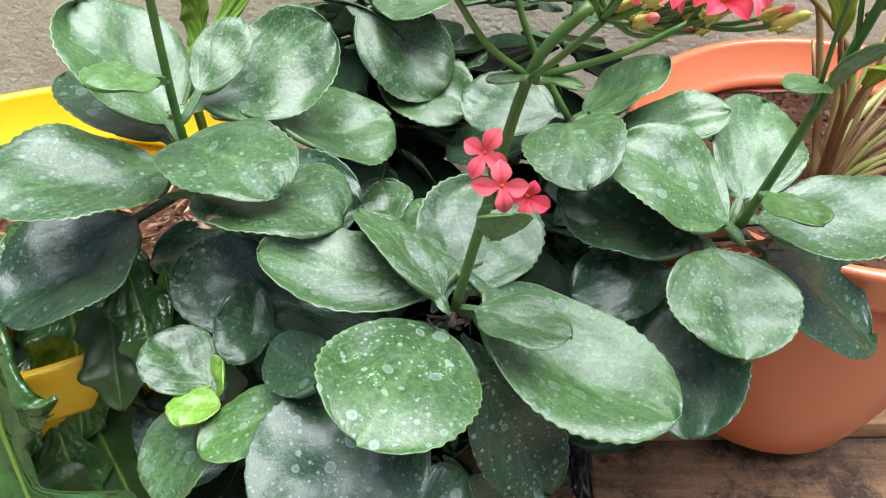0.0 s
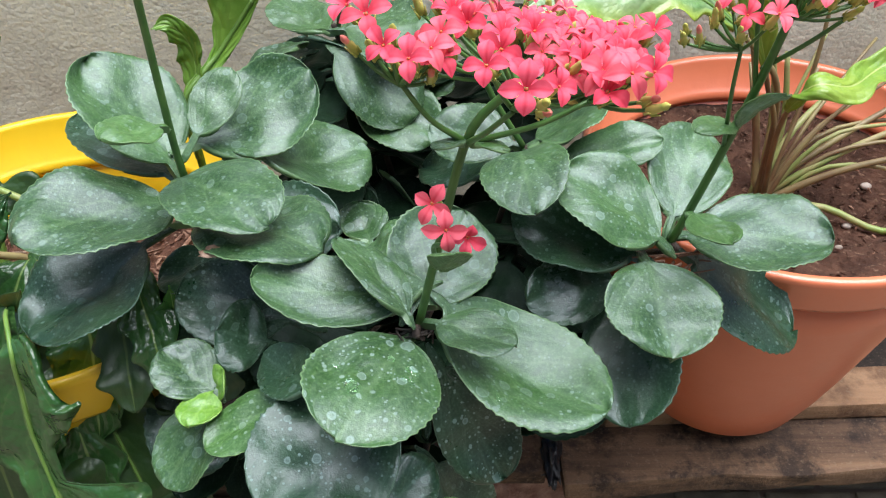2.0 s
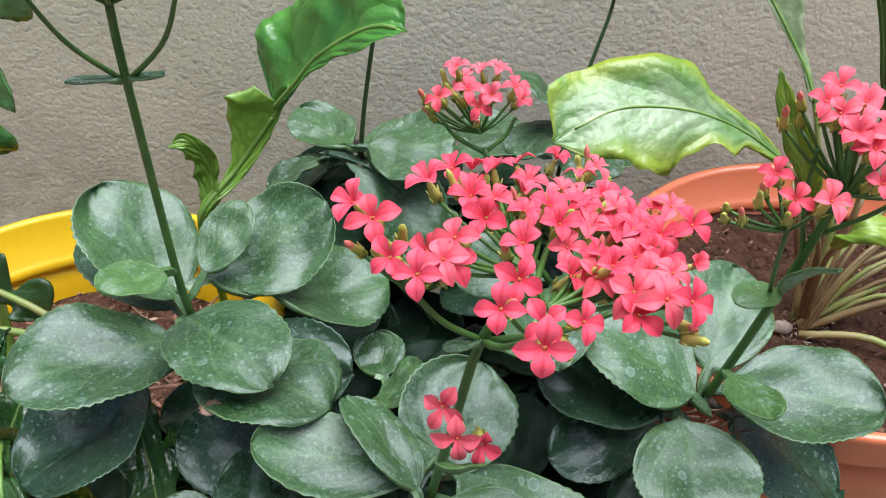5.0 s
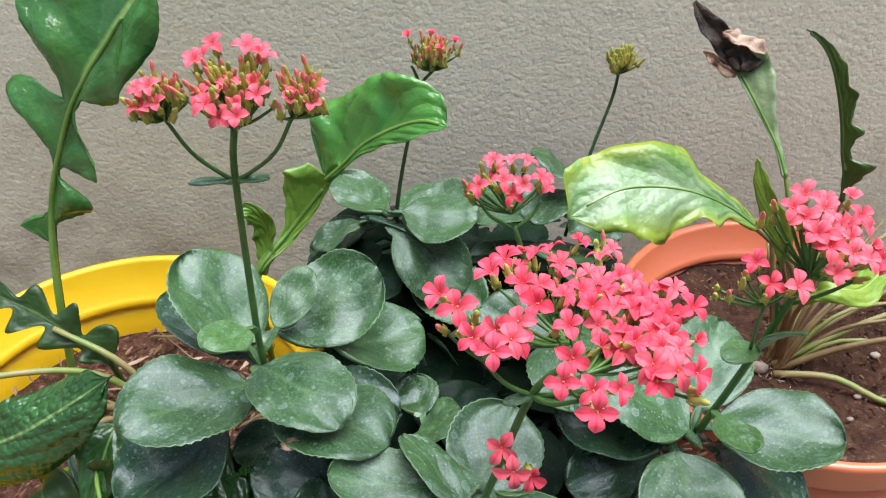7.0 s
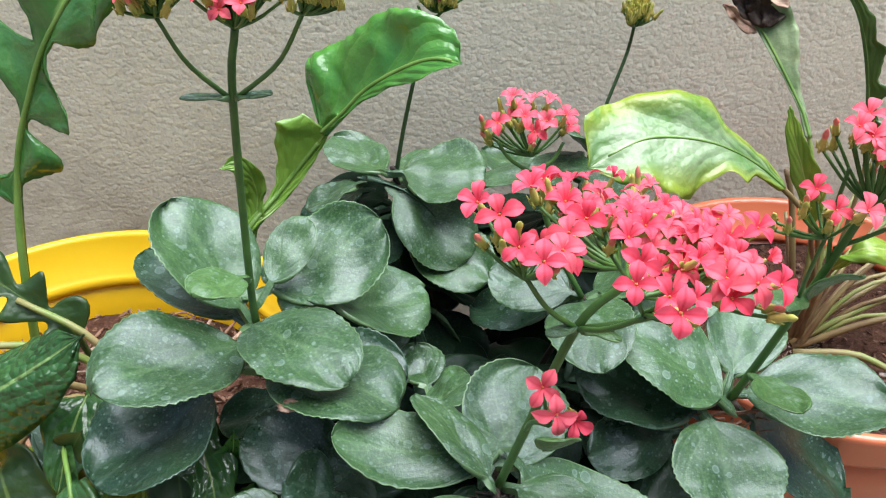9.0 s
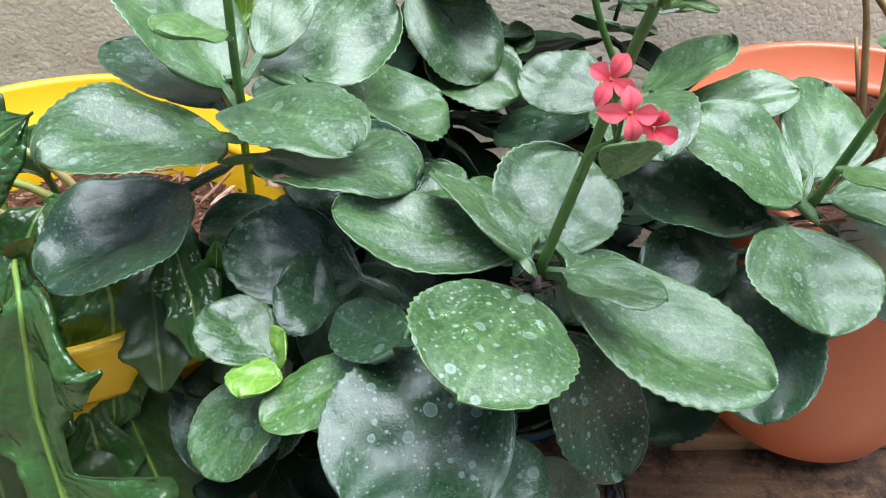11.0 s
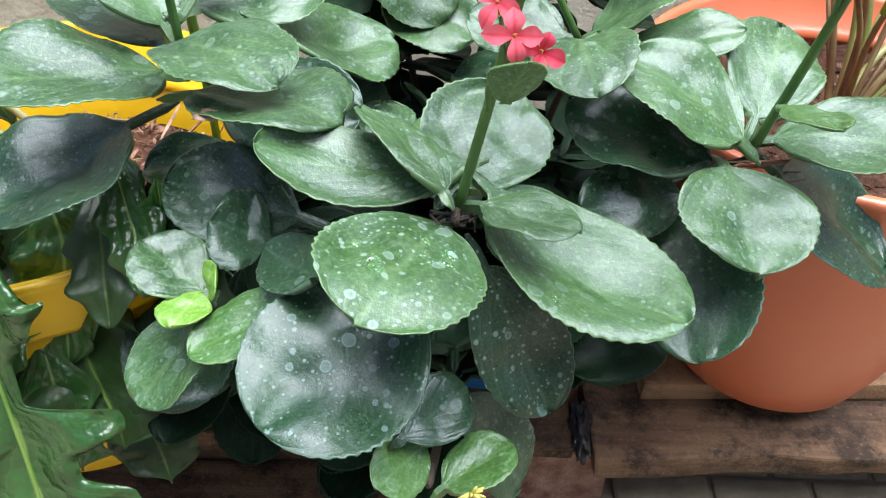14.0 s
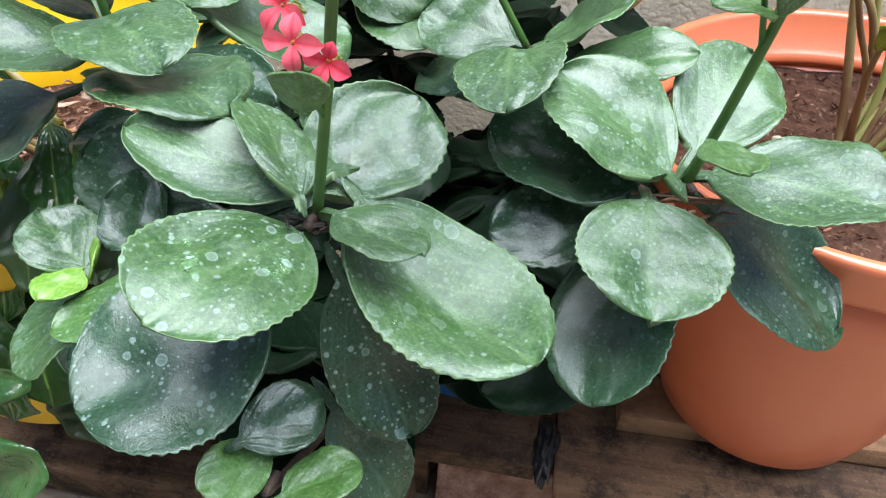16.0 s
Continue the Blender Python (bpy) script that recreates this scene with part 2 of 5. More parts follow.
# near-black leaf: the deep shade inside the clump is put into its colour
M_LEAF_SHADE = succulent_leaf("deep_shade_leaf", (0.003, 0.012, 0.005), (0.008, 0.024, 0.010), (0.02, 0.04, 0.02), 0.15, 0.40, 0.4, 0.01, 0.10, 0.0, (0.08, 0.12, 0.11))
M_STEM = plain("green_stem", (0.034, 0.100, 0.018), (0.068, 0.155, 0.030), 60, 0.42)
M_STEM_DARK = plain("dark_stem", (0.016, 0.045, 0.012), (0.035, 0.075, 0.022), 60, 0.5)
M_STEM_WOOD = plain("woody_stem", (0.022, 0.014, 0.010), (0.06, 0.04, 0.026), 90, 0.75, 0.002)
M_BRACT = plain("pale_calyx", (0.29, 0.34, 0.055), (0.52, 0.44, 0.12), 120, 0.5)
M_PETAL = petal("coral_petal", (0.69, 0.048, 0.092), (0.78, 0.100, 0.155), (0.54, 0.012, 0.036))
M_PETAL_PINK = petal("pink_petal", (0.75, 0.075, 0.115), (0.83, 0.150, 0.195), (0.62, 0.022, 0.050))
M_PETAL_SALMON = petal("salmon_petal", (0.74, 0.10, 0.145), (0.82, 0.17, 0.22), (0.62, 0.045, 0.07))
M_BUD = plain("closed_pink_petals", (0.60, 0.11, 0.10), (0.72, 0.26, 0.19), 160, 0.45)
M_THROAT = plain("orange_throat", (0.66, 0.10, 0.05), (0.68, 0.16, 0.06), 300, 0.5)
M_GERBERA = soft_leaf("crinkled_green_leaf", (0.020, 0.080, 0.018), (0.048, 0.140, 0.034), (0.24, 0.36, 0.10), 0.25, 0.9, None, None, 0.14, 0.18)
M_GERBERA_GLOSSY = soft_leaf("glossy_green_leaf", (0.030, 0.135, 0.026), (0.075, 0.23, 0.050), (0.28, 0.46, 0.12), 0.17, 0.8, None, None, 0.10, 0.05)
M_GERBERA_LIGHT = soft_leaf("bright_glossy_leaf", (0.045, 0.20, 0.025), (0.095, 0.30, 0.045), (0.30, 0.52, 0.12), 0.26, 0.55, None, None, 0.35, 0.06)
M_TAN = plain("dry_tan_leaf", (0.20, 0.10, 0.06), (0.52, 0.38, 0.28), 60, 0.8, 0.002)
M_SAW = soft_leaf("olive_green_leaf", (0.030, 0.075, 0.010), (0.060, 0.125, 0.020), (0.20, 0.30, 0.08), 0.35, 0.5, None, None, 0.15, 0.05)
# darker copy of the gerbera leaf, with shade mixed into its base colour
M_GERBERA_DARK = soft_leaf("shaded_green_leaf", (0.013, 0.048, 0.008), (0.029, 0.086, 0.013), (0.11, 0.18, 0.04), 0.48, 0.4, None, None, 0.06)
M_CRINKLED = soft_leaf("puckered_dark_leaf", (0.016, 0.075, 0.018), (0.035, 0.125, 0.028), (0.20, 0.32, 0.10), 0.27, 1.0, None, None, 0.35, 0.55)
M_YELLOWING = soft_leaf("yellowing_leaf", (0.08, 0.22, 0.03), (0.31, 0.42, 0.24), (0.42, 0.54, 0.32), 0.40, 0.55, (0.10, 0.27, 0.03), (0.28, 0.38, 0.03), 0.22, 0.2)
M_UNDER = soft_leaf("pale_leaf_underside", (0.13, 0.30, 0.03), (0.22, 0.40, 0.05), (0.34, 0.50, 0.12), 0.40, 0.5, None, None, 0.3, 0.05)
M_RIB = plain("pale_green_rib", (0.10, 0.21, 0.035), (0.17, 0.29, 0.06), 40, 0.4)
M_LIMELEAF = soft_leaf("lime_soft_leaf", (0.14, 0.27, 0.02), (0.25, 0.36, 0.03), (0.38, 0.46, 0.13), 0.45)
M_WITHER = plain("withering_leaf", (0.09, 0.17, 0.06), (0.30, 0.38, 0.20), 38, 0.5, 0.001)
M_DEAD = plain("dead_brown_leaf", (0.005, 0.005, 0.003), (0.045, 0.024, 0.013), 45, 0.7, 0.003)
M_STALK = plain("pale_stalk", (0.16, 0.25, 0.05), (0.30, 0.24, 0.11), 25, 0.5)
M_STALK_RED = plain("brownish_stalk", (0.13, 0.075, 0.035), (0.24, 0.20, 0.08), 22, 0.5)
M_TERRA = plain("terracotta_plastic", (0.58, 0.150, 0.066), (0.63, 0.175, 0.080), 9, 0.30, 0.0006, 0.7)
M_YELLOW = plain("yellow_plastic", (0.86, 0.52, 0.012), (0.90, 0.58, 0.02), 9, 0.32, 0.0005)
M_BLUE = plain("blue_plastic", (0.02, 0.12, 0.36), (0.03, 0.16, 0.42), 12, 0.35)
M_SOIL = soil("brown_soil", (0.040, 0.018, 0.011), (0.095, 0.046, 0.028), (0.19, 0.12, 0.08))
# soil taken near black, so its colour holds the shade under the foliage
M_SOIL_SHADE = soil("shade_dark_soil", (0.010, 0.006, 0.004), (0.025, 0.014, 0.009), (0.05, 0.03, 0.02))
M_MULCH = soil("red_mulch_soil", (0.06, 0.028, 0.018), (0.15, 0.07, 0.045), (0.30, 0.20, 0.14))
M_CHIP = plain("wood_chip", (0.11, 0.050, 0.030), (0.30, 0.17, 0.11), 70, 0.85, 0.002)
M_WALL = stucco()
M_LIGHT_BLOCK = plain("dull_olive_paint", (0.20, 0.20, 0.17), (0.26, 0.26, 0.22), 4, 0.8, 0.003)
M_DECK = timber("weathered_deck_wood", (0.070, 0.040, 0.024), (0.21, 0.125, 0.070), (0.014, 0.009, 0.007))
# near-black deck wood: shadow behind the pots painted into the rear boards
M_DECK_SHADE = timber("shade_dark_wood", (0.012, 0.008, 0.006), (0.035, 0.022, 0.014), (0.006, 0.004, 0.003))
M_SLAT = timber("pale_slat_wood", (0.24, 0.135, 0.07), (0.34, 0.21, 0.12), (0.12, 0.065, 0.036))
M_PAVER = plain("grey_paver", (0.115, 0.096, 0.064), (0.195, 0.163, 0.112), 22, 0.85, 0.004)
M_GROUND = plain("dusty_ground", (0.13, 0.10, 0.075), (0.20, 0.16, 0.12), 3, 0.9, 0.004)
M_BRICK = plain("rough_red_block", (0.17, 0.07, 0.045), (0.42, 0.25, 0.18), 55, 0.9, 0.008)
M_BLACK = plain("black_plastic_scrap", (0.006, 0.006, 0.007), (0.02, 0.02, 0.022), 60, 0.3, 0.002)
M_STONE = plain("pale_pebble", (0.22, 0.18, 0.14), (0.42, 0.36, 0.30), 50, 0.8, 0.002)


# ---------------------------------------------------------------- building helpers
def mesh_of(name, bm, mats, smooth=True):
    data = bpy.data.meshes.new(name)
    bmesh.ops.recalc_face_normals(bm, faces=bm.faces)
    bm.to_mesh(data)
    bm.free()
    for m in mats if isinstance(mats, (list, tuple)) else [mats]:
        data.materials.append(m)
    if smooth:
        data.shade_smooth()
    return data


def put(name, data, parent=None, at=(0, 0, 0), label=""):
    ob = new(name, data)
    ob.location = at
    if parent is not None:
        ob.parent = parent
    return tagged(ob, label)


def part(name, bm, mats, parent=None, label="", smooth=True):
    return put(name, mesh_of(name, bm, mats, smooth), parent, (0, 0, 0), label)


def thing(name, label, category, group=""):
    return tagged(new(name), label, category, group)


def spline(points, n):
    """Catmull-Rom through the points, n samples."""
    p = [Vector(q) for q in points]
    p = [2 * p[0] - p[1]] + p + [2 * p[-1] - p[-2]]
    out, k = [], len(p) - 3
    for i in range(n):
        x = i / (n - 1) * k
        j = min(int(x), k - 1)
        f = x - j
        a, b, c, d = p[j:j + 4]
        out.append(0.5 * ((2 * b) + (c - a) * f + (2 * a - 5 * b + 4 * c - d) * f * f + (3 * b - a - 3 * c + d) * f ** 3))
    return out


def tube(bm, points, radii, sides=8, n=None, mat=0, tip=True):
    """A round stalk along the points, with end caps."""
    n = n or max(2, 5 * (len(points) - 1))
    path = spline(points, n)
    rs = [radii[0] + (radii[1] - radii[0]) * i / (n - 1) for i in range(n)]
    rings, side = [], None
    for i, p in enumerate(path):
        t = (path[min(i + 1, n - 1)] - path[max(i - 1, 0)]).normalized()
        side = (side if side is not None else t.orthogonal())
        side = (side - t * side.dot(t)).normalized()
        up = t.cross(side)
        rings.append([bm.verts.new(p + rs[i] * (math.cos(a) * side + math.sin(a) * up)) for a in (2 * math.pi * k / sides for k in range(sides))])
    for a, b in zip(rings, rings[1:]):
        for k in range(sides):
            f = bm.faces.new((a[k], a[(k + 1) % sides], b[(k + 1) % sides], b[k]))
            f.material_index = mat
    for ring in (rings[0], rings[-1]):
        bm.faces.new(ring).material_index = mat


def lathe(bm, profile, centre, sides=64, mat=0, wobble=0.0):
    rings = []
    for r, z in profile:
        rings.append([bm.verts.new((centre[0] + r * (1 + wobble * math.sin(2 * a + 1)) * math.cos(a), centre[1] + r * (1 + wobble * math.sin(2 * a + 1)) * math.sin(a), z)) for a in (2 * math.pi * k / sides for k in range(sides))])
    for a, b in zip(rings, rings[1:]):
        for k in range(sides):
            bm.faces.new((a[k], a[(k + 1) % sides], b[(k + 1) % sides], b[k])).material_index = mat
    bm.faces.new(rings[0]).material_index = mat
    bm.faces.new(rings[-1]).material_index = mat


def box(bm, lo, hi, bevel=0.0, turn=0.0, rough=0.0, cuts=0):
    """A block between two corners, turned about its middle, with bevelled and slightly worn edges."""
    lo, hi = Vector(lo), Vector(hi)
    mid, size = (lo + hi) / 2, hi - lo
    made = bmesh.ops.create_cube(bm, size=1.0, matrix=Matrix.Translation(mid) @ Matrix.Rotation(radians(turn), 4, "Z") @ Matrix.Diagonal((*size, 1)))
    vs = made["verts"]
    if cuts:
        es = list({e for v in vs for e in v.link_edges})
        long = [e for e in es if e.calc_length() > 0.6 * max(size)]
        bmesh.ops.subdivide_edges(bm, edges=long, cuts=cuts, use_grid_fill=True)
        vs = list({v for v in bm.verts if v.is_valid})
    if rough:
        for v in vs:
            v.co += rough * noise.noise_vector(v.co * 31.0)
    if bevel:
        es = [e for e in {e for v in vs for e in v.link_edges} if len(e.link_faces) == 2 and e.calc_face_angle(0) > 0.8]
        bmesh.ops.bevel(bm, geom=es, offset=bevel, segments=2, affect="EDGES", profile=0.6)


def grid_skin(bm, top, thick, uv_of):
    """Closes a grid of points (rows along, columns across) with a normal each into a thin solid with UVs."""
    uvl = bm.loops.layers.uv.verify()
    up, low = [], []
    for i, row in enumerate(top):
        edge = [1 - 0.82 * abs(2 * j / (len(row) - 1) - 1) ** 5 if thick[i] < 0.0022 else 1.0 for j in range(len(row))]
        up.append([bm.verts.new(p + nrm * thick[i] * 0.5 * e) for (p, nrm), e in zip(row, edge)])
        low.append([bm.verts.new(p - nrm * thick[i] * 0.5 * e) for (p, nrm), e in zip(row, edge)])
    where = {}
    for i, row in enumerate(top):
        for j in range(len(row)):
            where[up[i][j]] = where[low[i][j]] = uv_of(i, j)
    n, m = len(top), len(top[0])
    faces = []
    for i in range(n - 1):
        for j in range(m - 1):
            faces.append((up[i][j], up[i][j + 1], up[i + 1][j + 1], up[i + 1][j]))
            faces.append((low[i][j], low[i + 1][j], low[i + 1][j + 1], low[i][j + 1]))
        faces.append((up[i][0], up[i + 1][0], low[i + 1][0], low[i][0]))
        faces.append((up[i][-1], low[i][-1], low[i + 1][-1], up[i + 1][-1]))
    for j in range(m - 1):
        faces.append((up[0][j], low[0][j], low[0][j + 1], up[0][j + 1]))
        faces.append((up[-1][j], up[-1][j + 1], low[-1][j + 1], low[-1][j]))
    for f in faces:
        face = bm.faces.new(f)
        for loop in face.loops:
            loop[uvl].uv = where[loop.vert]


def leaf_axes(base, tip, roll):
    axis = tip - base
    length = axis.length
    axis.normalize()
    side = axis.cross(Vector((0, 0, 1)))
    side = side.normalized() if side.length > 1e-3 else Vector((1, 0, 0))
    up = side.cross(axis)
    c, s = math.cos(radians(roll)), math.sin(radians(roll))
    return length, axis, side * c + up * s, up * c - side * s


LEAF_ROWS, LEAF_COLS = 84, 15


def round_leaf(parent, base, tip, width, roll, arch, pet, mat, cup=0.10, teeth=1.0, label=""):
    """One fleshy round leaf with its short stalk and scalloped rim, from base to tip."""
    base, tip = Vector(base), Vector(tip)
    length, axis, side, up = leaf_axes(base, tip, roll)
    seed = base * 17 + tip * 41
    count = max(8, round(width * 260))
    rows, thick = [], []
    for i in range(LEAF_ROWS):
        s = i / (LEAF_ROWS - 1)
        s = s + 0.035 * math.sin(2 * math.pi * s) * -1
        u = max(0.0, (s - pet) / (1 - pet))
        k = u ** 1.15
        half = width / 2 * math.sqrt(max(0.0, 4 * k * (1 - k)))
        stalk = (0.0011 + 0.024 * width * (1 - s)) * min(1.0, 0.3 + 9 * s)
        scallop = 1 + teeth * (0.017 + 0.008 * noise.noise(seed + Vector((u * 9, 0, 1)))) * math.sin(2 * math.pi * count * u + seed.x * 9) * min(1, max(0, (u - 0.3) * 4))
        smooth_half = max(half, 0.0004)
        half = max(half, stalk * (1 if u < 0.9 else 0))
        half = max(half, 0.0004)
        row = []
        for j in range(LEAF_COLS):
            v = -1 + 2 * j / (LEAF_COLS - 1)
            v = math.sin(v * math.pi / 2)
            p = base + axis * (s * length) + side * (half * v * (1 + (scallop - 1) * v ** 6))
            wave = noise.noise(seed + Vector((u * 2.6, v * 1.5, 0.0))) * 0.11 * width * min(1, 3 * u)
            lip = noise.noise(seed + Vector((u * 6.0, v * 2.0, 4.0))) * 0.016 * width * abs(v) ** 3
            lift = arch * length * 4 * s * (1 - s) + (cup * smooth_half * v * v if u > 0 else 0) + wave + lip - 0.02 * width * math.exp(-(v * 5) ** 2) * min(1, 4 * u)
            row.append(p + up * lift)
        rows.append(row)
        thick.append((0.0022 * max(0.0, 1 - u * 3) + 0.0013 * min(1.0, 6 * (1 - s) + 0.3)) * min(1.0, 0.3 + 9 * s))
    top = []
    for i, row in enumerate(rows):
        line = []
        for j, p in enumerate(row):
            du = rows[min(i + 1, LEAF_ROWS - 1)][j] - rows[max(i - 1, 0)][j]
            dv = row[min(j + 1, LEAF_COLS - 1)] - row[max(j - 1, 0)]
            nrm = dv.cross(du)
            nrm = nrm.normalized() if nrm.length > 1e-12 else up
            line.append((p, nrm if nrm.dot(up) > 0 else -nrm))
        top.append(line)
    bm = bmesh.new()
    grid_skin(bm, top, thick, lambda i, j: (i / (LEAF_ROWS - 1), j / (LEAF_COLS - 1)))
    return part("leaf", bm, mat, parent, label)


def lobed_leaf(parent, spine, half, facing, mat, lobes=5, depth=0.5, fold=20.0, stalk=0.3, curl=0.0, right=1.0, left=1.0, label="", point=0.8, stalk_mat=None, phase=0.0, name="leaf"):
    """One long lobed leaf on its stalk. spine: points from the root to the tip; facing: the way its upper side looks."""
    rows_n, cols = 44, 13
    path = spline(spine, rows_n)
    facing = Vector(facing).normalized()
    seed = path[0] * 23 + path[-1] * 37
    rows, thick, normals = [], [], []
    for i, p in enumerate(path):
        s = i / (rows_n - 1)
        t = (path[min(i + 1, rows_n - 1)] - path[max(i - 1, 0)]).normalized()
        side = t.cross(facing).normalized()
        up = side.cross(t)
        u = max(0.0, (s - stalk) / (1 - stalk))
        env = (math.sin(math.pi * min(1, u) ** point)) ** 0.65 if 0 < u < 1 else 0.0
        row = []
        for j in range(cols):
            v = -1 + 2 * j / (cols - 1)
            saw = 0.5 + 0.5 * math.sin(2 * math.pi * (lobes * u + (0.25 if v > 0 else 0.0) + phase) + 0.6 * math.sin(2 * math.pi * lobes * u))
            cut = 1 - depth * (1 - saw) ** 1.4 * (1 - 0.75 * u ** 3)
            w = half * env * cut * (right if v > 0 else left)
            w = max(w, 0.0016 + 0.001 * (1 - s))
            ang = radians(fold)
            wav = noise.noise(seed + Vector((u * 5, v * 1.5, 2.0))) * 0.34 * w * abs(v) + noise.noise(seed + Vector((u * 11, v * 4, 7.0))) * 0.05 * w
            q = p + side * (w * v * math.cos(ang)) + up * (w * abs(v) * math.sin(ang) + wav - curl * w * v * v)
            row.append(q)
        rows.append(row)
        normals.append(up)
        thick.append(0.0032 * max(0.0, 1 - 2.5 * u) + 0.0007)
    top = []
    for i, row in enumerate(rows):
        line = []
        for j, p in enumerate(row):
            du = rows[min(i + 1, rows_n - 1)][j] - rows[max(i - 1, 0)][j]
            dv = row[min(j + 1, cols - 1)] - row[max(j - 1, 0)]
            nrm = dv.cross(du)
            nrm = nrm.normalized() if nrm.length > 1e-12 else normals[i]
            line.append((p, nrm if nrm.dot(normals[i]) > 0 else -nrm))
        top.append(line)
    bm = bmesh.new()
    grid_skin(bm, top, thick, lambda i, j: (i / (rows_n - 1), j / (cols - 1)))
    return part(name, bm, mat, parent, label)


def shaped_leaf(parent, spine, left, right, facing, mat, stalk=0.3, fold=10.0, sweep=(0.0, 0.0), wave=0.25, label="", rows_n=84, rib=0.0, stem=None):
    """rib: the radius of a raised midrib. A long leaf whose half widths (mm) on each side are given at even steps from the end of its stalk to its tip."""
    cols = 15
    path = spline(spine, rows_n)
    lens = [0.0]
    for a, b in zip(path, path[1:]):
        lens.append(lens[-1] + (b - a).length)
    facing = Vector(facing).normalized()
    seed = path[0] * 23 + path[-1] * 37
    if stem:
        k = next(i for i, d in enumerate(lens) if d >= stalk * lens[-1])
        bm = bmesh.new()
        tube(bm, path[:k + 2:3] + [path[k + 2]], stem[:2], 8)
        part("leaf_stalk", bm, stem[2], parent)
        path = path[k:]
        lens = [d - lens[k] for d in lens[k:]]
        rows_n, stalk = len(path), 0.0

    def width(table, u):
        x = u * (len(table) - 1)
        k = min(int(x), len(table) - 2)
        f = x - k
        f = f * f * (3 - 2 * f)
        return (table[k] * (1 - f) + table[k + 1] * f) * 0.001

    rows, thick, ups = [], [], []
    for i, p in enumerate(path):
        s = lens[i] / lens[-1]
        t = (path[min(i + 1, rows_n - 1)] - path[max(i - 1, 0)]).normalized()
        side = t.cross(facing).normalized()
        up = side.cross(t)
        u = max(0.0, (s - stalk) / (1 - stalk))
        row = []
        for j in range(cols):
            v = -1 + 2 * j / (cols - 1)
            w = width(right if v > 0 else left, u) if s > stalk else 0.0
            w = max(w, 0.0018 if s < 0.97 else 0.0006)
            wav = noise.noise(seed + Vector((u * 6, v * 1.2, 2.0))) * wave * w * abs(v) + noise.noise(seed + Vector((u * 14, v * 4, 7.0))) * 0.10 * w * abs(v)
            a = radians(fold)
            row.append(p + side * (w * v * math.cos(a)) + up * (w * abs(v) * math.sin(a) + wav) + t * (w * v * v * (sweep[1] if v > 0 else sweep[0])))
        rows.append(row)
        ups.append(up)
        thick.append(0.0034 * max(0.0, 1 - 3 * u) + 0.0007)
    top = []
    for i, row in enumerate(rows):
        line = []
        for j, p in enumerate(row):
            du = rows[min(i + 1, rows_n - 1)][j] - rows[max(i - 1, 0)][j]
            dv = row[min(j + 1, cols - 1)] - row[max(j - 1, 0)]
            nrm = dv.cross(du)
            nrm = nrm.normalized() if nrm.length > 1e-12 else ups[i]
            line.append((p, nrm if nrm.dot(ups[i]) > 0 else -nrm))
        top.append(line)
    bm = bmesh.new()
    grid_skin(bm, top, thick, lambda i, j: (i / (rows_n - 1), j / (cols - 1)))
    blade = part("leaf", bm, mat, parent, label)
    if rib:
        bm = bmesh.new()
        line = [p + up * (0.5 * th + 0.1 * rib) for p, up, th in zip(path, ups, thick)][int(rows_n * stalk * 0.3) if rib < 0.0035 else 0:int(rows_n * 0.94):7]
        tube(bm, line, (rib, 0.3 * rib) if rib > 0.0035 else (0.75 * rib, 0.55 * rib), 8)
        part("midrib", bm, M_RIB, blade, "pale green raised midrib")
    return blade


def flower_data(name, spread, petal_mat, seed, size=1.0):
    """An open four-petalled flower, looking along +z, throat at the origin, its tube below."""
    rng = random.Random(seed)
    bm = bmesh.new()
    uvl = bm.loops.layers.uv.verify()
    for k in range(4):
        turn = Matrix.Rotation(math.pi / 2 * k + rng.uniform(-0.12, 0.12), 3, "Z")
        rise = spread + rng.uniform(-0.18, 0.18)
        length, wide = 0.0090 * size * rng.uniform(0.88, 1.1), 0.0033 * size * rng.uniform(0.9, 1.1)
        grid = []
        for i in range(7):
            u = i / 6
            w = wide * (0.24 + 0.76 * math.sin(math.pi / 2 * min(1.0, u / 0.5)) ** 1.3) * (1.0 if u < 0.5 else max(0.0, 1 - ((u - 0.5) / 0.5) ** 2.3)) if i < 6 else 0.0002
            w = max(w, 0.0009 * size * (1 - u))
            lift = length * (math.sin(rise) * u + 0.22 * math.sin(math.pi * u) - 0.18 * u * u)
            row = []
            for j in range(5):
                v = -1 + j / 2
                row.append(bm.verts.new(turn @ Vector((0.0007 * size + length * math.cos(rise) * u, w * v, lift + 0.40 * w * abs(v) - 0.10 * w))))
            grid.append(row)
        for i in range(6):
            for j in range(4):
                face = bm.faces.new((grid[i][j], grid[i][j + 1], grid[i + 1][j + 1], grid[i + 1][j]))
                for loop, (p, q) in zip(face.loops, ((i, j), (i, j + 1), (i + 1, j + 1), (i + 1, j))):
                    loop[uvl].uv = (p / 6, q / 4)
    tube(bm, [(0, 0, -0.0014), (0, 0, -0.0045 * size), (0, 0, -0.010 * size)], (0.0011 * size, 0.0023 * size), 7, 4, 2)
    tube(bm, [(0, 0, -0.0005), (0, 0, 0.0006)], (0.0007 * size, 0.0004 * size), 6, 2, 1)
    for k in range(4):
        a = math.pi / 2 * k + 0.6
        d = Vector((math.cos(a), math.sin(a), 0))
        tube(bm, [d * 0.0021 * size + Vector((0, 0, -0.011 * size)), d * 0.0036 * size + Vector((0, 0, -0.006 * size))], (0.0008 * size, 0.0002 * size), 4, 2, 2)
    return mesh_of(name, bm, [petal_mat, M_THROAT, M_BRACT])


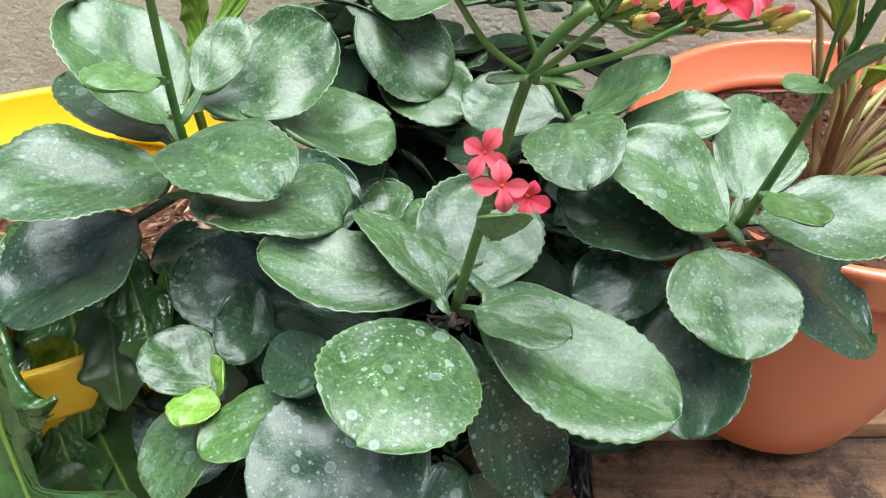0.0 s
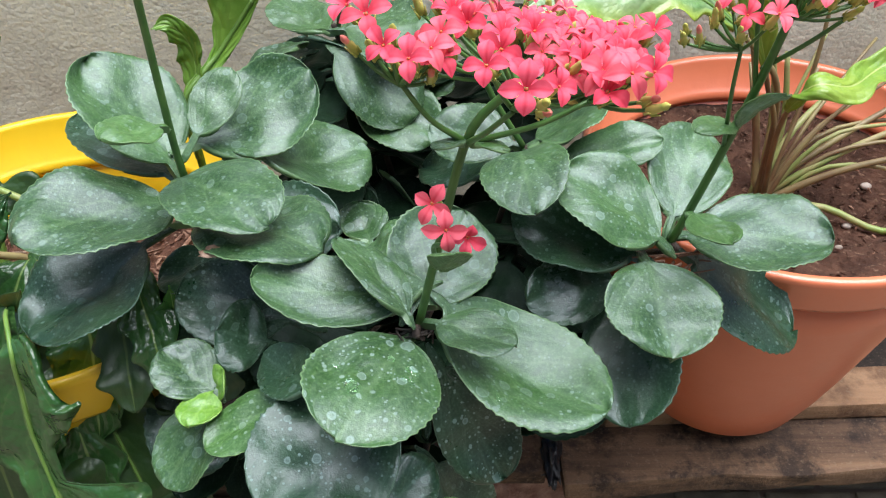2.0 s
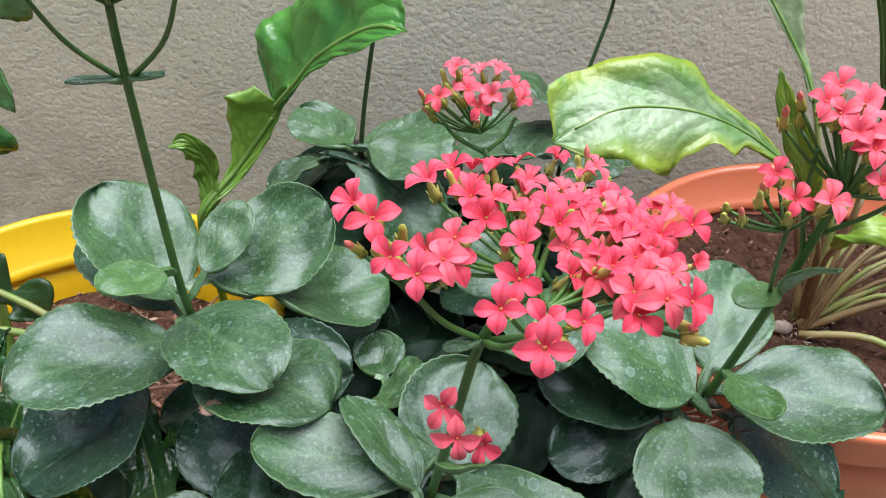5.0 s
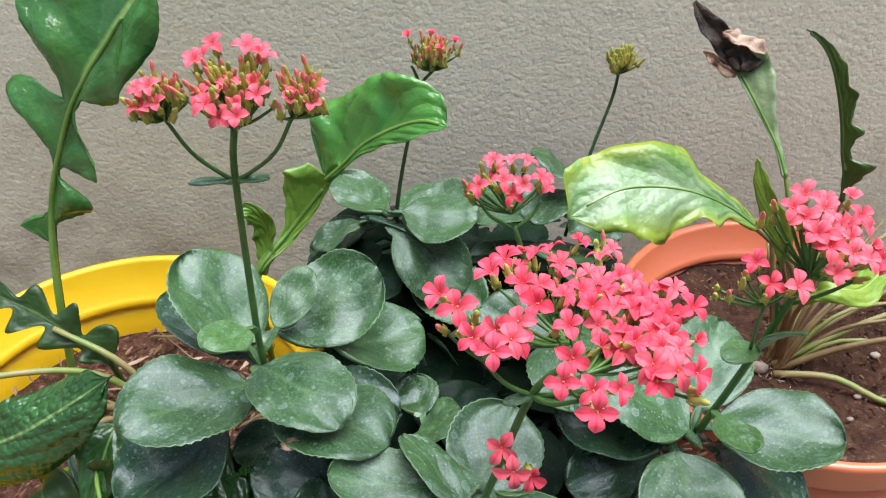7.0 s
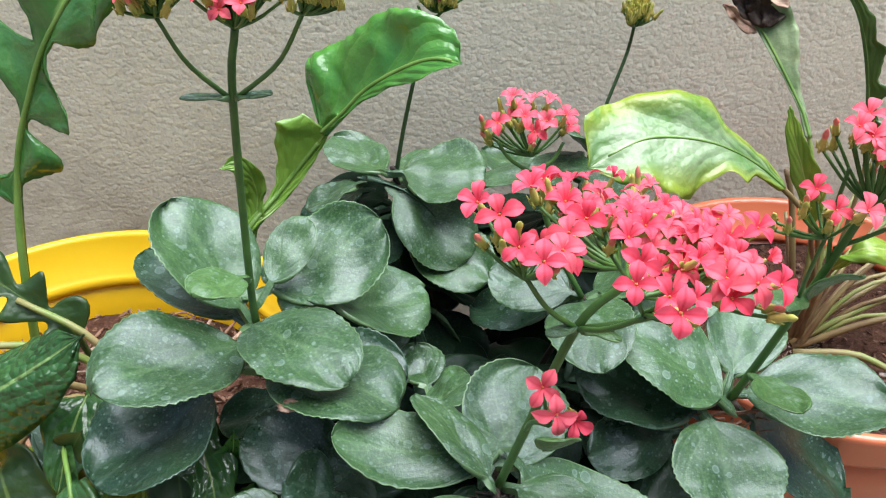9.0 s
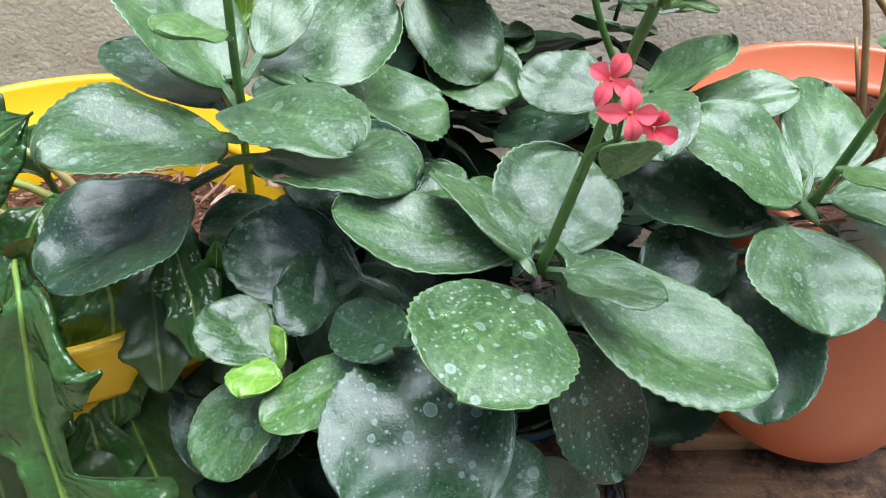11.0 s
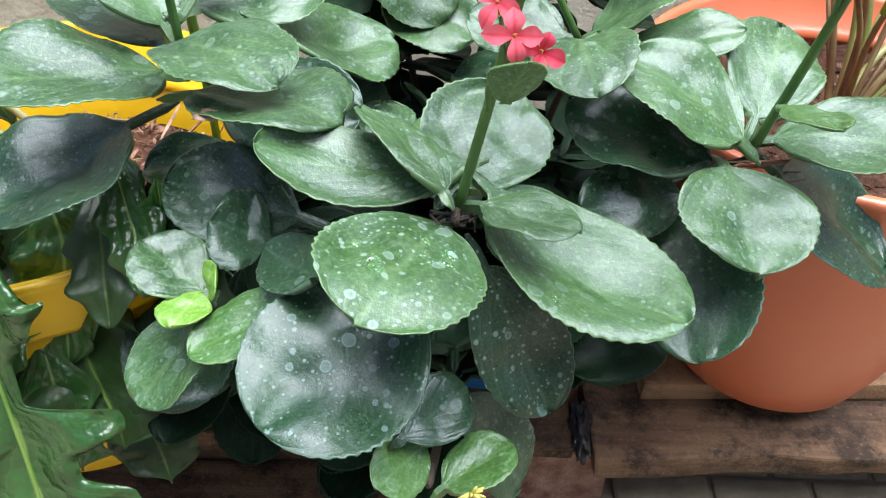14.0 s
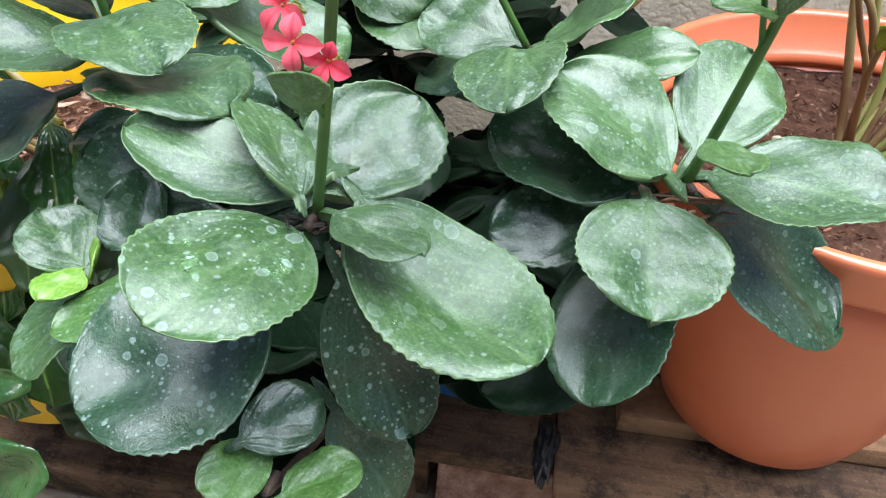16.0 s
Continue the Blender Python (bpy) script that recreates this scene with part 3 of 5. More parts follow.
def bud_data(name, length, tip_mat, seed):
    """A closed bud: green below, coloured above, pointed."""
    bm = bmesh.new()
    prof = [(0.0004, -0.011), (0.0016, -0.0105), (0.0021, -0.008), (0.0017, -0.004), (0.0014, -0.001), (0.0016, length * 0.25), (0.0013, length * 0.6), (0.0007, length * 0.9), (0.0001, length * 1.15)]
    lathe(bm, prof, (0, 0), 7)
    for f in bm.faces:
        f.material_index = 0 if f.calc_center_median().z > -0.0012 else 1
    for k in range(4):
        a = math.pi / 2 * k
        d = Vector((math.cos(a), math.sin(a), 0))
        tube(bm, [d * 0.0019 + Vector((0, 0, -0.0105)), d * 0.0030 + Vector((0, 0, -0.005))], (0.0008, 0.0002), 4, 2, 1)
    return mesh_of(name, bm, [tip_mat, M_BRACT])


FLOWERS = [flower_data("flower", 0.22, M_PETAL, 1), flower_data("flower", 0.45, M_PETAL, 2), flower_data("flower", 0.05, M_PETAL_PINK, 3), flower_data("flower", 0.34, M_PETAL, 4, 0.92), flower_data("flower", 0.15, M_PETAL_PINK, 5)]
SALMON_FLOWERS = [flower_data("flower", 0.25, M_PETAL_SALMON, 11, 0.95), flower_data("flower", 0.45, M_PETAL_SALMON, 12, 0.9), flower_data("flower", 0.15, M_PETAL_PINK, 13, 0.95)]
HALF_OPEN = [flower_data("flower", 0.75, M_PETAL_SALMON, 6, 0.85), flower_data("flower", 0.95, M_PETAL_PINK, 7, 0.8)]
BUDS = [bud_data("bud", 0.0055, M_BUD, 1), bud_data("bud", 0.0042, M_BUD, 2)]
GREEN_BUDS = [bud_data("bud", 0.003, M_BRACT, 3), bud_data("bud", 0.004, M_BRACT, 4)]


def umbel(parent, node, spots, hub, mix=(1.0, 0.0, 0.0), extra=0, seed=1, more=0, green=0.5, stalk=0.0009, label="cluster of coral-red flowers", scale=1.0, tilt=(0, -0.50, 0.55), dome=None, open_flowers=None):
    """A flower head: fine stalks that part at node, and a flower on each. hub: the point from which the flowers look outward."""
    rng = random.Random(seed)
    node, hub = Vector(node), Vector(hub)
    spots = [Vector(p) for p in spots]
    kinds = ["open"] * len(spots)
    count = len(spots)
    for i in range(len(spots)):
        x = rng.random()
        kinds[i] = "open" if x < mix[0] else ("half" if x < mix[0] + mix[1] else ("green" if green == 1.0 else "bud"))
    for _ in range(extra if dome else 0):
        axis = (sum(spots[:count], Vector()) / count - node).normalized()
        d = (axis * rng.uniform(0.65, 1.2) + Vector((rng.uniform(-1, 1), rng.uniform(-1, 1), rng.uniform(-0.8, 0.8))) * 0.55).normalized()
        spots.append(node + d * rng.uniform(*dome) + axis * 0.004)
        kinds.append("green" if rng.random() < green else "bud")
    for _ in range(0 if dome else extra):
        p = rng.choice(spots[:max(1, len(spots))])
        q = p + Vector((rng.uniform(-1, 1), rng.uniform(-1, 1), rng.uniform(-1.0, 0.1))) * 0.0085
        spots.append(q)
        kinds.append("green" if rng.random() < green else "bud")
    for _ in range(more):
        p = rng.choice(spots[:count])
        spots.append(p + Vector((rng.uniform(-1, 1), rng.uniform(-1, 1), rng.uniform(-0.9, 0.0))) * 0.009)
        kinds.append("open")
    bm = bmesh.new()
    placed = []
    for p, kind in zip(spots, kinds):
        way = ((p - hub).normalized() * 0.6 + Vector(tilt) + Vector((rng.uniform(-1, 1), rng.uniform(-1, 1), rng.uniform(-0.6, 0.6))) * 0.28).normalized()
        foot = p - way * 0.0085 * scale
        mid = node.lerp(foot, 0.5) - Vector((0, 0, 0.06)) * (foot - node).length
        tube(bm, [node, mid, foot], (stalk, 0.0007), 5, 6)
        placed.append((p, way, kind))
    head = part("flower_head", bm, M_STEM, parent, label)
    for p, way, kind in placed:
        data = rng.choice({"open": open_flowers or FLOWERS, "half": HALF_OPEN, "bud": BUDS, "green": GREEN_BUDS}[kind])
        ob = put("flower" if kind in ("open", "half") else "bud", data, head, p)
        ob.rotation_mode = "QUATERNION"
        ob.rotation_quaternion = way.to_track_quat("Z", "Y") @ Euler((0, 0, rng.uniform(0, 1.57))).to_quaternion()
        ob.scale = (0.82 * scale * rng.uniform(0.9, 1.1),) * 3
    return head


# ---------------------------------------------------------------- wall, ground, pallet
bm = bmesh.new()
box(bm, (-3.0, 0.657, -0.02), (3.0, 0.86, 0.74))
tagged(part("wall_north", bm, M_WALL, None, "beige rough-cast plaster wall with damp brown stains", smooth=False), kind="structure", category="wall")
# unseen wall, added to hold back low sky light and darken leaf reflections
bm = bmesh.new()
box(bm, (-4.0, -2.6, -0.02), (4.0, -2.4, 2.3))
tagged(part("wall_south", bm, M_LIGHT_BLOCK, None, "plain unseen wall added to block low sky light", smooth=False), kind="structure", category="wall")
bm = bmesh.new()
bmesh.ops.create_grid(bm, x_segments=40, y_segments=40, size=60.0)
bmesh.ops.translate(bm, verts=bm.verts, vec=(0, 0, -0.006))
tagged(part("ground", bm, M_GROUND, None, "dusty brown earth ground", smooth=False), kind="structure", category="ground")

pavement = tagged(new("pavement"), "grey-brown worn concrete paving blocks with open joints", "pavement", kind="structure")
rng = random.Random(5)
for row in range(9):
    for col in range(16):
        x0 = -0.66 + col * 0.085 + (row % 2) * 0.03
        y0 = -0.10 + row * 0.085
        bm = bmesh.new()
        z = rng.uniform(-0.003, 0.001)
        box(bm, (x0 + 0.0025, y0 + 0.0025, -0.03), (x0 + 0.0825, y0 + 0.0825, z), 0.003)
        part("paving_block", bm, M_PAVER, pavement, smooth=False)

pallet = thing("wooden_pallet", "weathered brown wooden pallet with worn boards", "pallet")
for name, lo, hi, mat, turn in (
        ("deck_board", (-0.62, 0.366, 0.066), (0.092, 0.455, 0.085), M_DECK, 0.8),
        ("deck_board", (0.106, 0.372, 0.062), (0.62, 0.455, 0.085), M_DECK, 3.0),
        ("deck_board", (-0.62, 0.478, 0.050), (0.092, 0.575, 0.069), M_DECK_SHADE, 0.6),
        ("deck_board", (0.106, 0.490, 0.040), (0.62, 0.590, 0.061), M_DECK_SHADE, 2.0),
        ("block", (0.018, 0.378, 0.001), (0.125, 0.470, 0.062), M_BRICK, 2.0),
        ("bottom_board", (-0.62, 0.322, 0.001), (0.004, 0.378, 0.040), M_DECK, 0.8),
        ("stringer", (-0.62, 0.380, 0.001), (0.012, 0.402, 0.064), M_DECK, 0.6),
        ("block", (-0.50, 0.405, 0.001), (-0.40, 0.470, 0.065), M_DECK, 1.0),
        ("block", (0.46, 0.400, 0.001), (0.56, 0.480, 0.065), M_DECK, 1.0)):
    bm = bmesh.new()
    box(bm, lo, hi, 0.003, turn, 0.005 if mat is M_BRICK else 0.0035, 14)
    part(name, bm, mat, pallet, smooth=False)
for lo, hi, turn in (((0.148, 0.425, 0.086), (0.62, 0.468, 0.105), 2.5), ((-0.44, 0.385, 0.086), (-0.12, 0.455, 0.105), 0.0)):
    bm = bmesh.new()
    box(bm, lo, hi, 0.002, turn, 0.002, 5)
    part("slat", bm, M_SLAT, pallet, "paler sawn slat", smooth=False)


# ---------------------------------------------------------------- pots
def flower_pot(c, r_base, r_rim, z0, z1, lip, lip_h, mat, label, wall=0.004):
    """A tapered plastic pot: body with its foot, and a banded rim with an inner ledge."""
    pot = thing("flower_pot", label, "pot", "plant pots")
    r = lambda z: r_base + (r_rim - lip - r_base) * ((z - z0) / (z1 - lip_h - z0)) ** 0.85
    zl = z1 - lip_h
    zs = [z0 + (zl - z0) * k / 6 for k in range(7)]
    bm = bmesh.new()
    prof = [(0.002, z0 + 0.004), (r_base - 0.006, z0 + 0.003), (r_base - 0.002, z0), (r_base + 0.001, z0 + 0.003)] + [(r(z), z) for z in zs[1:]]
    prof += [(r(z) - wall, z) for z in reversed(zs[1:])] + [(r_base - wall, z0 + 0.008), (0.002, z0 + 0.008)]
    lathe(bm, prof, c, 96)
    part("body", bm, mat, pot)
    bm = bmesh.new()
    band = [(r_rim - lip + 0.0005, zl + 0.001), (r_rim - 0.0045, zl + 0.0015), (r_rim - 0.003, zl + 0.005), (r_rim - 0.001, z1 - 0.006), (r_rim, z1 - 0.002), (r_rim - 0.002, z1), (r_rim - 0.006, z1), (r_rim - 0.008, z1 - 0.003),
            (r_rim - 0.011, zl + 0.005), (r_rim - 0.016, zl + 0.003), (r_rim - 0.018, zl - 0.002), (r_rim - 0.017, zl - 0.006), (r_rim - lip - 0.0045, zl - 0.004), (r_rim - lip + 0.0005, zl + 0.001)]
    ring = [(rr, zz) for rr, zz in band]
    sides, rings = 96, []
    for rr, zz in ring[:-1]:
        rings.append([bm.verts.new((c[0] + rr * math.cos(2 * math.pi * k / sides), c[1] + rr * math.sin(2 * math.pi * k / sides), zz)) for k in range(sides)])
    for i in range(len(rings)):
        p, q = rings[i], rings[(i + 1) % len(rings)]
        for k in range(sides):
            bm.faces.new((p[k], p[(k + 1) % sides], q[(k + 1) % sides], q[k]))
    part("rim", bm, mat, pot)
    return pot


def earth(bm, c, r, z, heap, seed, bump=0.006):
    """A lumpy disc of soil."""
    rings, sides = 26, 72
    prev = [bm.verts.new((c[0], c[1], z + heap))]
    for i in range(1, rings + 1):
        ring = []
        for k in range(sides):
            a = 2 * math.pi * k / sides
            p = Vector((c[0] + r * i / rings * math.cos(a), c[1] + r * i / rings * math.sin(a), 0))
            h = heap * (1 - (i / rings) ** 2) + bump * noise.noise(p * 42 + Vector((seed, 0, 0))) + 0.5 * bump * noise.noise(p * 120) + 0.25 * bump * noise.noise(p * 300)
            ring.append(bm.verts.new((p.x, p.y, z + h)))
        for k in range(sides):
            if i == 1:
                bm.faces.new((prev[0], ring[k], ring[(k + 1) % sides]))
            else:
                bm.faces.new((prev[k], ring[k], ring[(k + 1) % sides], prev[(k + 1) % sides]))
        prev = ring
    low = [bm.verts.new((c[0] + 0.90 * (v.co.x - c[0]), c[1] + 0.90 * (v.co.y - c[1]), z - 0.03)) for v in prev]
    for k in range(sides):
        bm.faces.new((prev[k], low[k], low[(k + 1) % sides], prev[(k + 1) % sides]))
    bm.faces.new(low)


bm = bmesh.new()
bmesh.ops.create_icosphere(bm, subdivisions=4, radius=1.0)
for v in bm.verts:
    d = v.co.normalized()
    crush = 1 + 0.5 * noise.noise(d * 2.1) + 0.35 * noise.noise(d * 4.0)
    v.co = Vector((0.099 + 0.008 * d.x * crush, 0.388 + 0.026 * d.y * crush, 0.082 + 0.010 * d.z * crush))
part("plastic_scrap", bm, M_BLACK)
tagged(bpy.data.objects["plastic_scrap"], "crumpled black plastic scrap wedged between pallet boards", "scrap")

TERRA_C, YELLOW_C, BLUE_C = (0.254, 0.466), (-0.270, 0.414), (0.025, 0.485)
terra_pot = flower_pot(TERRA_C, 0.076, 0.143, 0.106, 0.346, 0.010, 0.030, M_TERRA, "large terracotta-coloured plastic pot filled with soil")
bm = bmesh.new()
earth(bm, TERRA_C, 0.126, 0.308, -0.011, 3.0)
tagged(part("soil", bm, M_SOIL, None, "crumbly dark brown soil in the terracotta pot"), category="soil", kind="stuff")
flower_pot(YELLOW_C, 0.100, 0.156, 0.106, 0.321, 0.008, 0.040, M_YELLOW, "bright yellow plastic pot filled with mulched soil")
bm = bmesh.new()
earth(bm, YELLOW_C, 0.134, 0.246, 0.008, 9.0)
tagged(part("soil", bm, M_MULCH, None, "reddish brown soil with wood chips"), category="soil", kind="stuff")
flower_pot(BLUE_C, 0.066, 0.080, 0.086, 0.205, 0.005, 0.012, M_BLUE, "blue plastic pot hidden under the foliage")
bm = bmesh.new()
earth(bm, BLUE_C, 0.071, 0.186, 0.006, 13.0)
tagged(part("soil", bm, M_SOIL_SHADE, None, "soil in the blue pot, darkened with painted shade"), category="soil", kind="stuff")


def litter(name, c, r, z, count, size, mats, seed, label, category, flat=0.25, dish=0.0):
    """Loose chips or crumbs strewn over soil, one sheet of stuff."""
    rng = random.Random(seed)
    bm = bmesh.new()
    for _ in range(count):
        a, d = rng.uniform(0, 6.283), r * math.sqrt(rng.random())
        ln, w = size * rng.uniform(0.5, 1.4), min(size, 0.012) * rng.uniform(0.12, 0.4)
        m = Matrix.Translation((c[0] + d * math.cos(a), c[1] + d * math.sin(a), z + dish * (d / r) ** 2 + rng.uniform(0.0, 0.006))) @ Euler((rng.uniform(-0.5, 0.5), rng.uniform(-0.5, 0.5), rng.uniform(0, 6.28))).to_matrix().to_4x4() @ Matrix.Diagonal((ln, w, w * flat + 0.0008, 1))
        k = rng.randrange(len(mats))
        made = bmesh.ops.create_icosphere(bm, subdivisions=1, radius=0.5, matrix=m)
        for v in made["verts"]:
            v.co += noise.noise_vector(v.co * 260) * min(size, 0.012) * 0.07
            for f in v.link_faces:
                f.material_index = k
    ob = part(name, bm, mats, None, label, smooth=False)
    return tagged(ob, category=category, kind="stuff")


litter("wood_chips", YELLOW_C, 0.128, 0.251, 1100, 0.010, [M_CHIP, M_CHIP, M_MULCH], 4, "reddish wood chips and straw strewn on soil", "mulch")
litter("straw", YELLOW_C, 0.120, 0.258, 46, 0.045, [M_STALK_RED, M_TAN, M_CHIP], 14, "dry pale straw and twigs lying on the mulch", "straw", 0.5)
litter("soil_crumbs", TERRA_C, 0.122, 0.297, 520, 0.006, [M_SOIL, M_SOIL, M_SOIL, M_CHIP], 6, "loose brown crumbs lying on soil", "soil", 0.7, 0.009)
rng = random.Random(8)
for x, y, size in ((0.233, 0.462, 0.011), (0.266, 0.470, 0.009), (0.215, 0.500, 0.005), (0.300, 0.430, 0.005), (0.330, 0.475, 0.006), (0.285, 0.405, 0.004)):
    bm = bmesh.new()
    bmesh.ops.create_icosphere(bm, subdivisions=2, radius=size * 0.6, matrix=Matrix.Translation((x, y, 0.300 + 0.7 * ((x - TERRA_C[0]) ** 2 + (y - TERRA_C[1]) ** 2))) @ Matrix.Diagonal((1.2, 0.9, 0.75, 1)))
    for v in bm.verts:
        v.co += noise.noise_vector(v.co * 190) * size * 0.12
    tagged(part("pebble", bm, M_STONE, None, "pale rounded pebble half sunk in soil"), category="pebble", group="pebbles")
bm = bmesh.new()
tube(bm, [(0.345, 0.377, 0.283), (0.356, 0.366, 0.282), (0.366, 0.366, 0.292), (0.366, 0.372, 0.304)], (0.0016, 0.0014), 8)
part("wire_hook", bm, M_STONE, terra_pot, "thin white wire hook")

# ---------------------------------------------------------------- kalanchoe
kalanchoe = thing("kalanchoe_plant", "kalanchoe with round waxy green leaves and coral-red flower clusters", "plant")


def leaf(x0, y0, z0, x1, y1, z1, width, roll, arch, pet, mat=None, cup=0.10, teeth=1.0, label=""):
    return round_leaf(kalanchoe, (x0, y0, z0), (x1, y1, z1), width, roll, arch, pet, mat or M_LEAF, cup, teeth, label)


LEAF_CENTRE = leaf(-0.0027, 0.2413, 0.3949, -0.0316, 0.1651, 0.4128, 0.0596, 10, 0.044, 0.15, M_MARKED)
LEAF_BESIDE = leaf(0.0025, 0.2545, 0.4116, 0.0871, 0.2061, 0.3788, 0.0673, 1, -0.100, 0.13, M_MARKED)
leaf(-0.0006, 0.2360, 0.4060, 0.0434, 0.2170, 0.4098, 0.0306, 2, 0.055, 0.20, M_LEAF)
leaf(-0.0091, 0.2364, 0.4033, 0.0220, 0.3057, 0.4168, 0.0553, -18, -0.013, 0.18, M_LEAF)
leaf(-0.0020, 0.2290, 0.4090, -0.0411, 0.2760, 0.4236, 0.0288, -23, 0.071, 0.12, M_LEAF)
leaf(0.0107, 0.2545, 0.4147, -0.0788, 0.2491, 0.4229, 0.0416, 10, -0.126, 0.10, M_LEAF)
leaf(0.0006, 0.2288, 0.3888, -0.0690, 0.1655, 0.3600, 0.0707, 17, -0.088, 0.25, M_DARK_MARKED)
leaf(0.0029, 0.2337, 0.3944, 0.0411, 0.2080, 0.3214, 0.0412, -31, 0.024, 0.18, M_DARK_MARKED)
leaf(-0.1003, 0.2331, 0.3518, -0.1349, 0.2532, 0.3687, 0.0350, 4, 0.027, 0.19, M_LEAF)
leaf(-0.1066, 0.2402, 0.3544, -0.1126, 0.2132, 0.3582, 0.0228, 0, 0.044, 0.20, M_LIME)
leaf(-0.1086, 0.2362, 0.3481, -0.1007, 0.2420, 0.3666, 0.0210, 5, 0.001, 0.20, M_LIME)
leaf(-0.1037, 0.2484, 0.3463, -0.1302, 0.2036, 0.3208, 0.0464, -13, 0.012, 0.17, M_LEAF)
leaf(-0.0600, 0.2300, 0.3730, -0.1050, 0.2060, 0.3510, 0.0308, 1, -0.054, 0.18, M_FRESH)
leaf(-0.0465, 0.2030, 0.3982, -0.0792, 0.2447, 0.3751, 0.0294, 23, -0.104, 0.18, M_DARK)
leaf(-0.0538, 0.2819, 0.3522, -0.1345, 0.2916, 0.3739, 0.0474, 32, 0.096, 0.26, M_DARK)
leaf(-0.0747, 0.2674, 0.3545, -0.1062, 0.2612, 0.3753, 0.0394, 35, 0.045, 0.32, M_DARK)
leaf(-0.0084, 0.1954, 0.3181, -0.0273, 0.1625, 0.3293, 0.0243, 34, 0.005, 0.18, M_FRESH)
leaf(-0.0077, 0.1726, 0.3084, 0.0250, 0.1925, 0.3184, 0.0262, 2, 0.074, 0.17, M_FRESH)
leaf(-0.1290, 0.3319, 0.4029, -0.1947, 0.2671, 0.4299, 0.0657, 9, 0.075, 0.16, M_LEAF)
leaf(-0.1387, 0.3322, 0.4164, -0.0724, 0.2734, 0.4346, 0.0552, -2, 0.107, 0.16, M_LEAF)
leaf(-0.1286, 0.3289, 0.4161, -0.1805, 0.3731, 0.4723, 0.0630, -12, 0.018, 0.19, M_LEAF)
leaf(-0.1374, 0.3385, 0.4323, -0.0633, 0.3831, 0.4559, 0.0635, -21, -0.102, 0.19, M_LEAF)
leaf(-0.1280, 0.3280, 0.4320, -0.1040, 0.3700, 0.4660, 0.0260, -22, 0.000, 0.30, M_LEAF)
leaf(-0.1266, 0.3220, 0.4585, -0.1450, 0.2863, 0.4765, 0.0262, 12, 0.033, 0.21, M_FRESH)
leaf(-0.1385, 0.3134, 0.4026, -0.0482, 0.2741, 0.4178, 0.0663, 8, 0.066, 0.26, M_LEAF)
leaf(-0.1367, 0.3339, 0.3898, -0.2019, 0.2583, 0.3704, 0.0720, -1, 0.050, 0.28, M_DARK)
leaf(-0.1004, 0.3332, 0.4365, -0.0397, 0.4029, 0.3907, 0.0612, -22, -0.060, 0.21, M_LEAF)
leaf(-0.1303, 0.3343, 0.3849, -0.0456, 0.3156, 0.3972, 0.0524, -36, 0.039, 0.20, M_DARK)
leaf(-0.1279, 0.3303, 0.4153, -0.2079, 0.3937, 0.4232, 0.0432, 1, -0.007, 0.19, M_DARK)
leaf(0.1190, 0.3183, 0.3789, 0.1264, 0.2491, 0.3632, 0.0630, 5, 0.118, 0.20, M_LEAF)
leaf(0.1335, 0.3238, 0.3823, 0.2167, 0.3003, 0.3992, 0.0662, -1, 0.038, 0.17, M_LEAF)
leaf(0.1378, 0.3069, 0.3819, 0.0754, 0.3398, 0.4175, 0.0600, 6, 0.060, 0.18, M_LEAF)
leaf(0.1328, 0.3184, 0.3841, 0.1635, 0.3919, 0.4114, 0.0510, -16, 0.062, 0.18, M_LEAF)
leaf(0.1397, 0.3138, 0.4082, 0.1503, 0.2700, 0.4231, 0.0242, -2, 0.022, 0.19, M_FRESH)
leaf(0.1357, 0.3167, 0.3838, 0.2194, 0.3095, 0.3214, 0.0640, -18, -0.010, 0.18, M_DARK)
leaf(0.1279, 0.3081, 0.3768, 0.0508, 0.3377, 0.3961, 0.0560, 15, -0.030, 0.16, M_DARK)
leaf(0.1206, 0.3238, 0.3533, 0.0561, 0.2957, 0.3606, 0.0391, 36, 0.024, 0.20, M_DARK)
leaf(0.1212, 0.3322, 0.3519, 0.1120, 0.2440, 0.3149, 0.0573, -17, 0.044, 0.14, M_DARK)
leaf(0.0582, 0.3830, 0.3969, 0.0586, 0.3032, 0.4164, 0.0497, -15, 0.171, 0.12, M_LEAF)
leaf(0.0577, 0.3780, 0.4051, 0.1076, 0.3923, 0.4362, 0.0616, 16, -0.037, 0.18, M_LEAF)
leaf(0.0640, 0.3665, 0.4003, 0.1359, 0.3640, 0.4223, 0.0327, -21, 0.006, 0.22, M_LEAF)
leaf(0.0600, 0.3830, 0.4040, 0.0020, 0.3991, 0.4095, 0.0430, 25, 0.020, 0.14, M_LEAF)
leaf(-0.0604, 0.4769, 0.4313, -0.1079, 0.5278, 0.4355, 0.0418, 5, -0.045, 0.19, M_LEAF)
leaf(-0.0637, 0.4730, 0.4269, -0.0342, 0.5444, 0.4176, 0.0313, 2, -0.036, 0.19, M_LEAF)
leaf(-0.0665, 0.4640, 0.4310, -0.0075, 0.4425, 0.3895, 0.0540, -30, 0.030, 0.12, M_LEAF)
leaf(-0.0550, 0.4720, 0.3980, 0.0050, 0.4300, 0.3790, 0.0520, -25, 0.020, 0.15, M_LEAF)
leaf(-0.0080, 0.4780, 0.3950, 0.0180, 0.4730, 0.3960, 0.0290, -20, 0.030, 0.10, M_LEAF)
leaf(-0.0310, 0.3363, 0.3600, -0.0432, 0.3780, 0.3674, 0.0306, 1, -0.031, 0.26, M_LEAF)
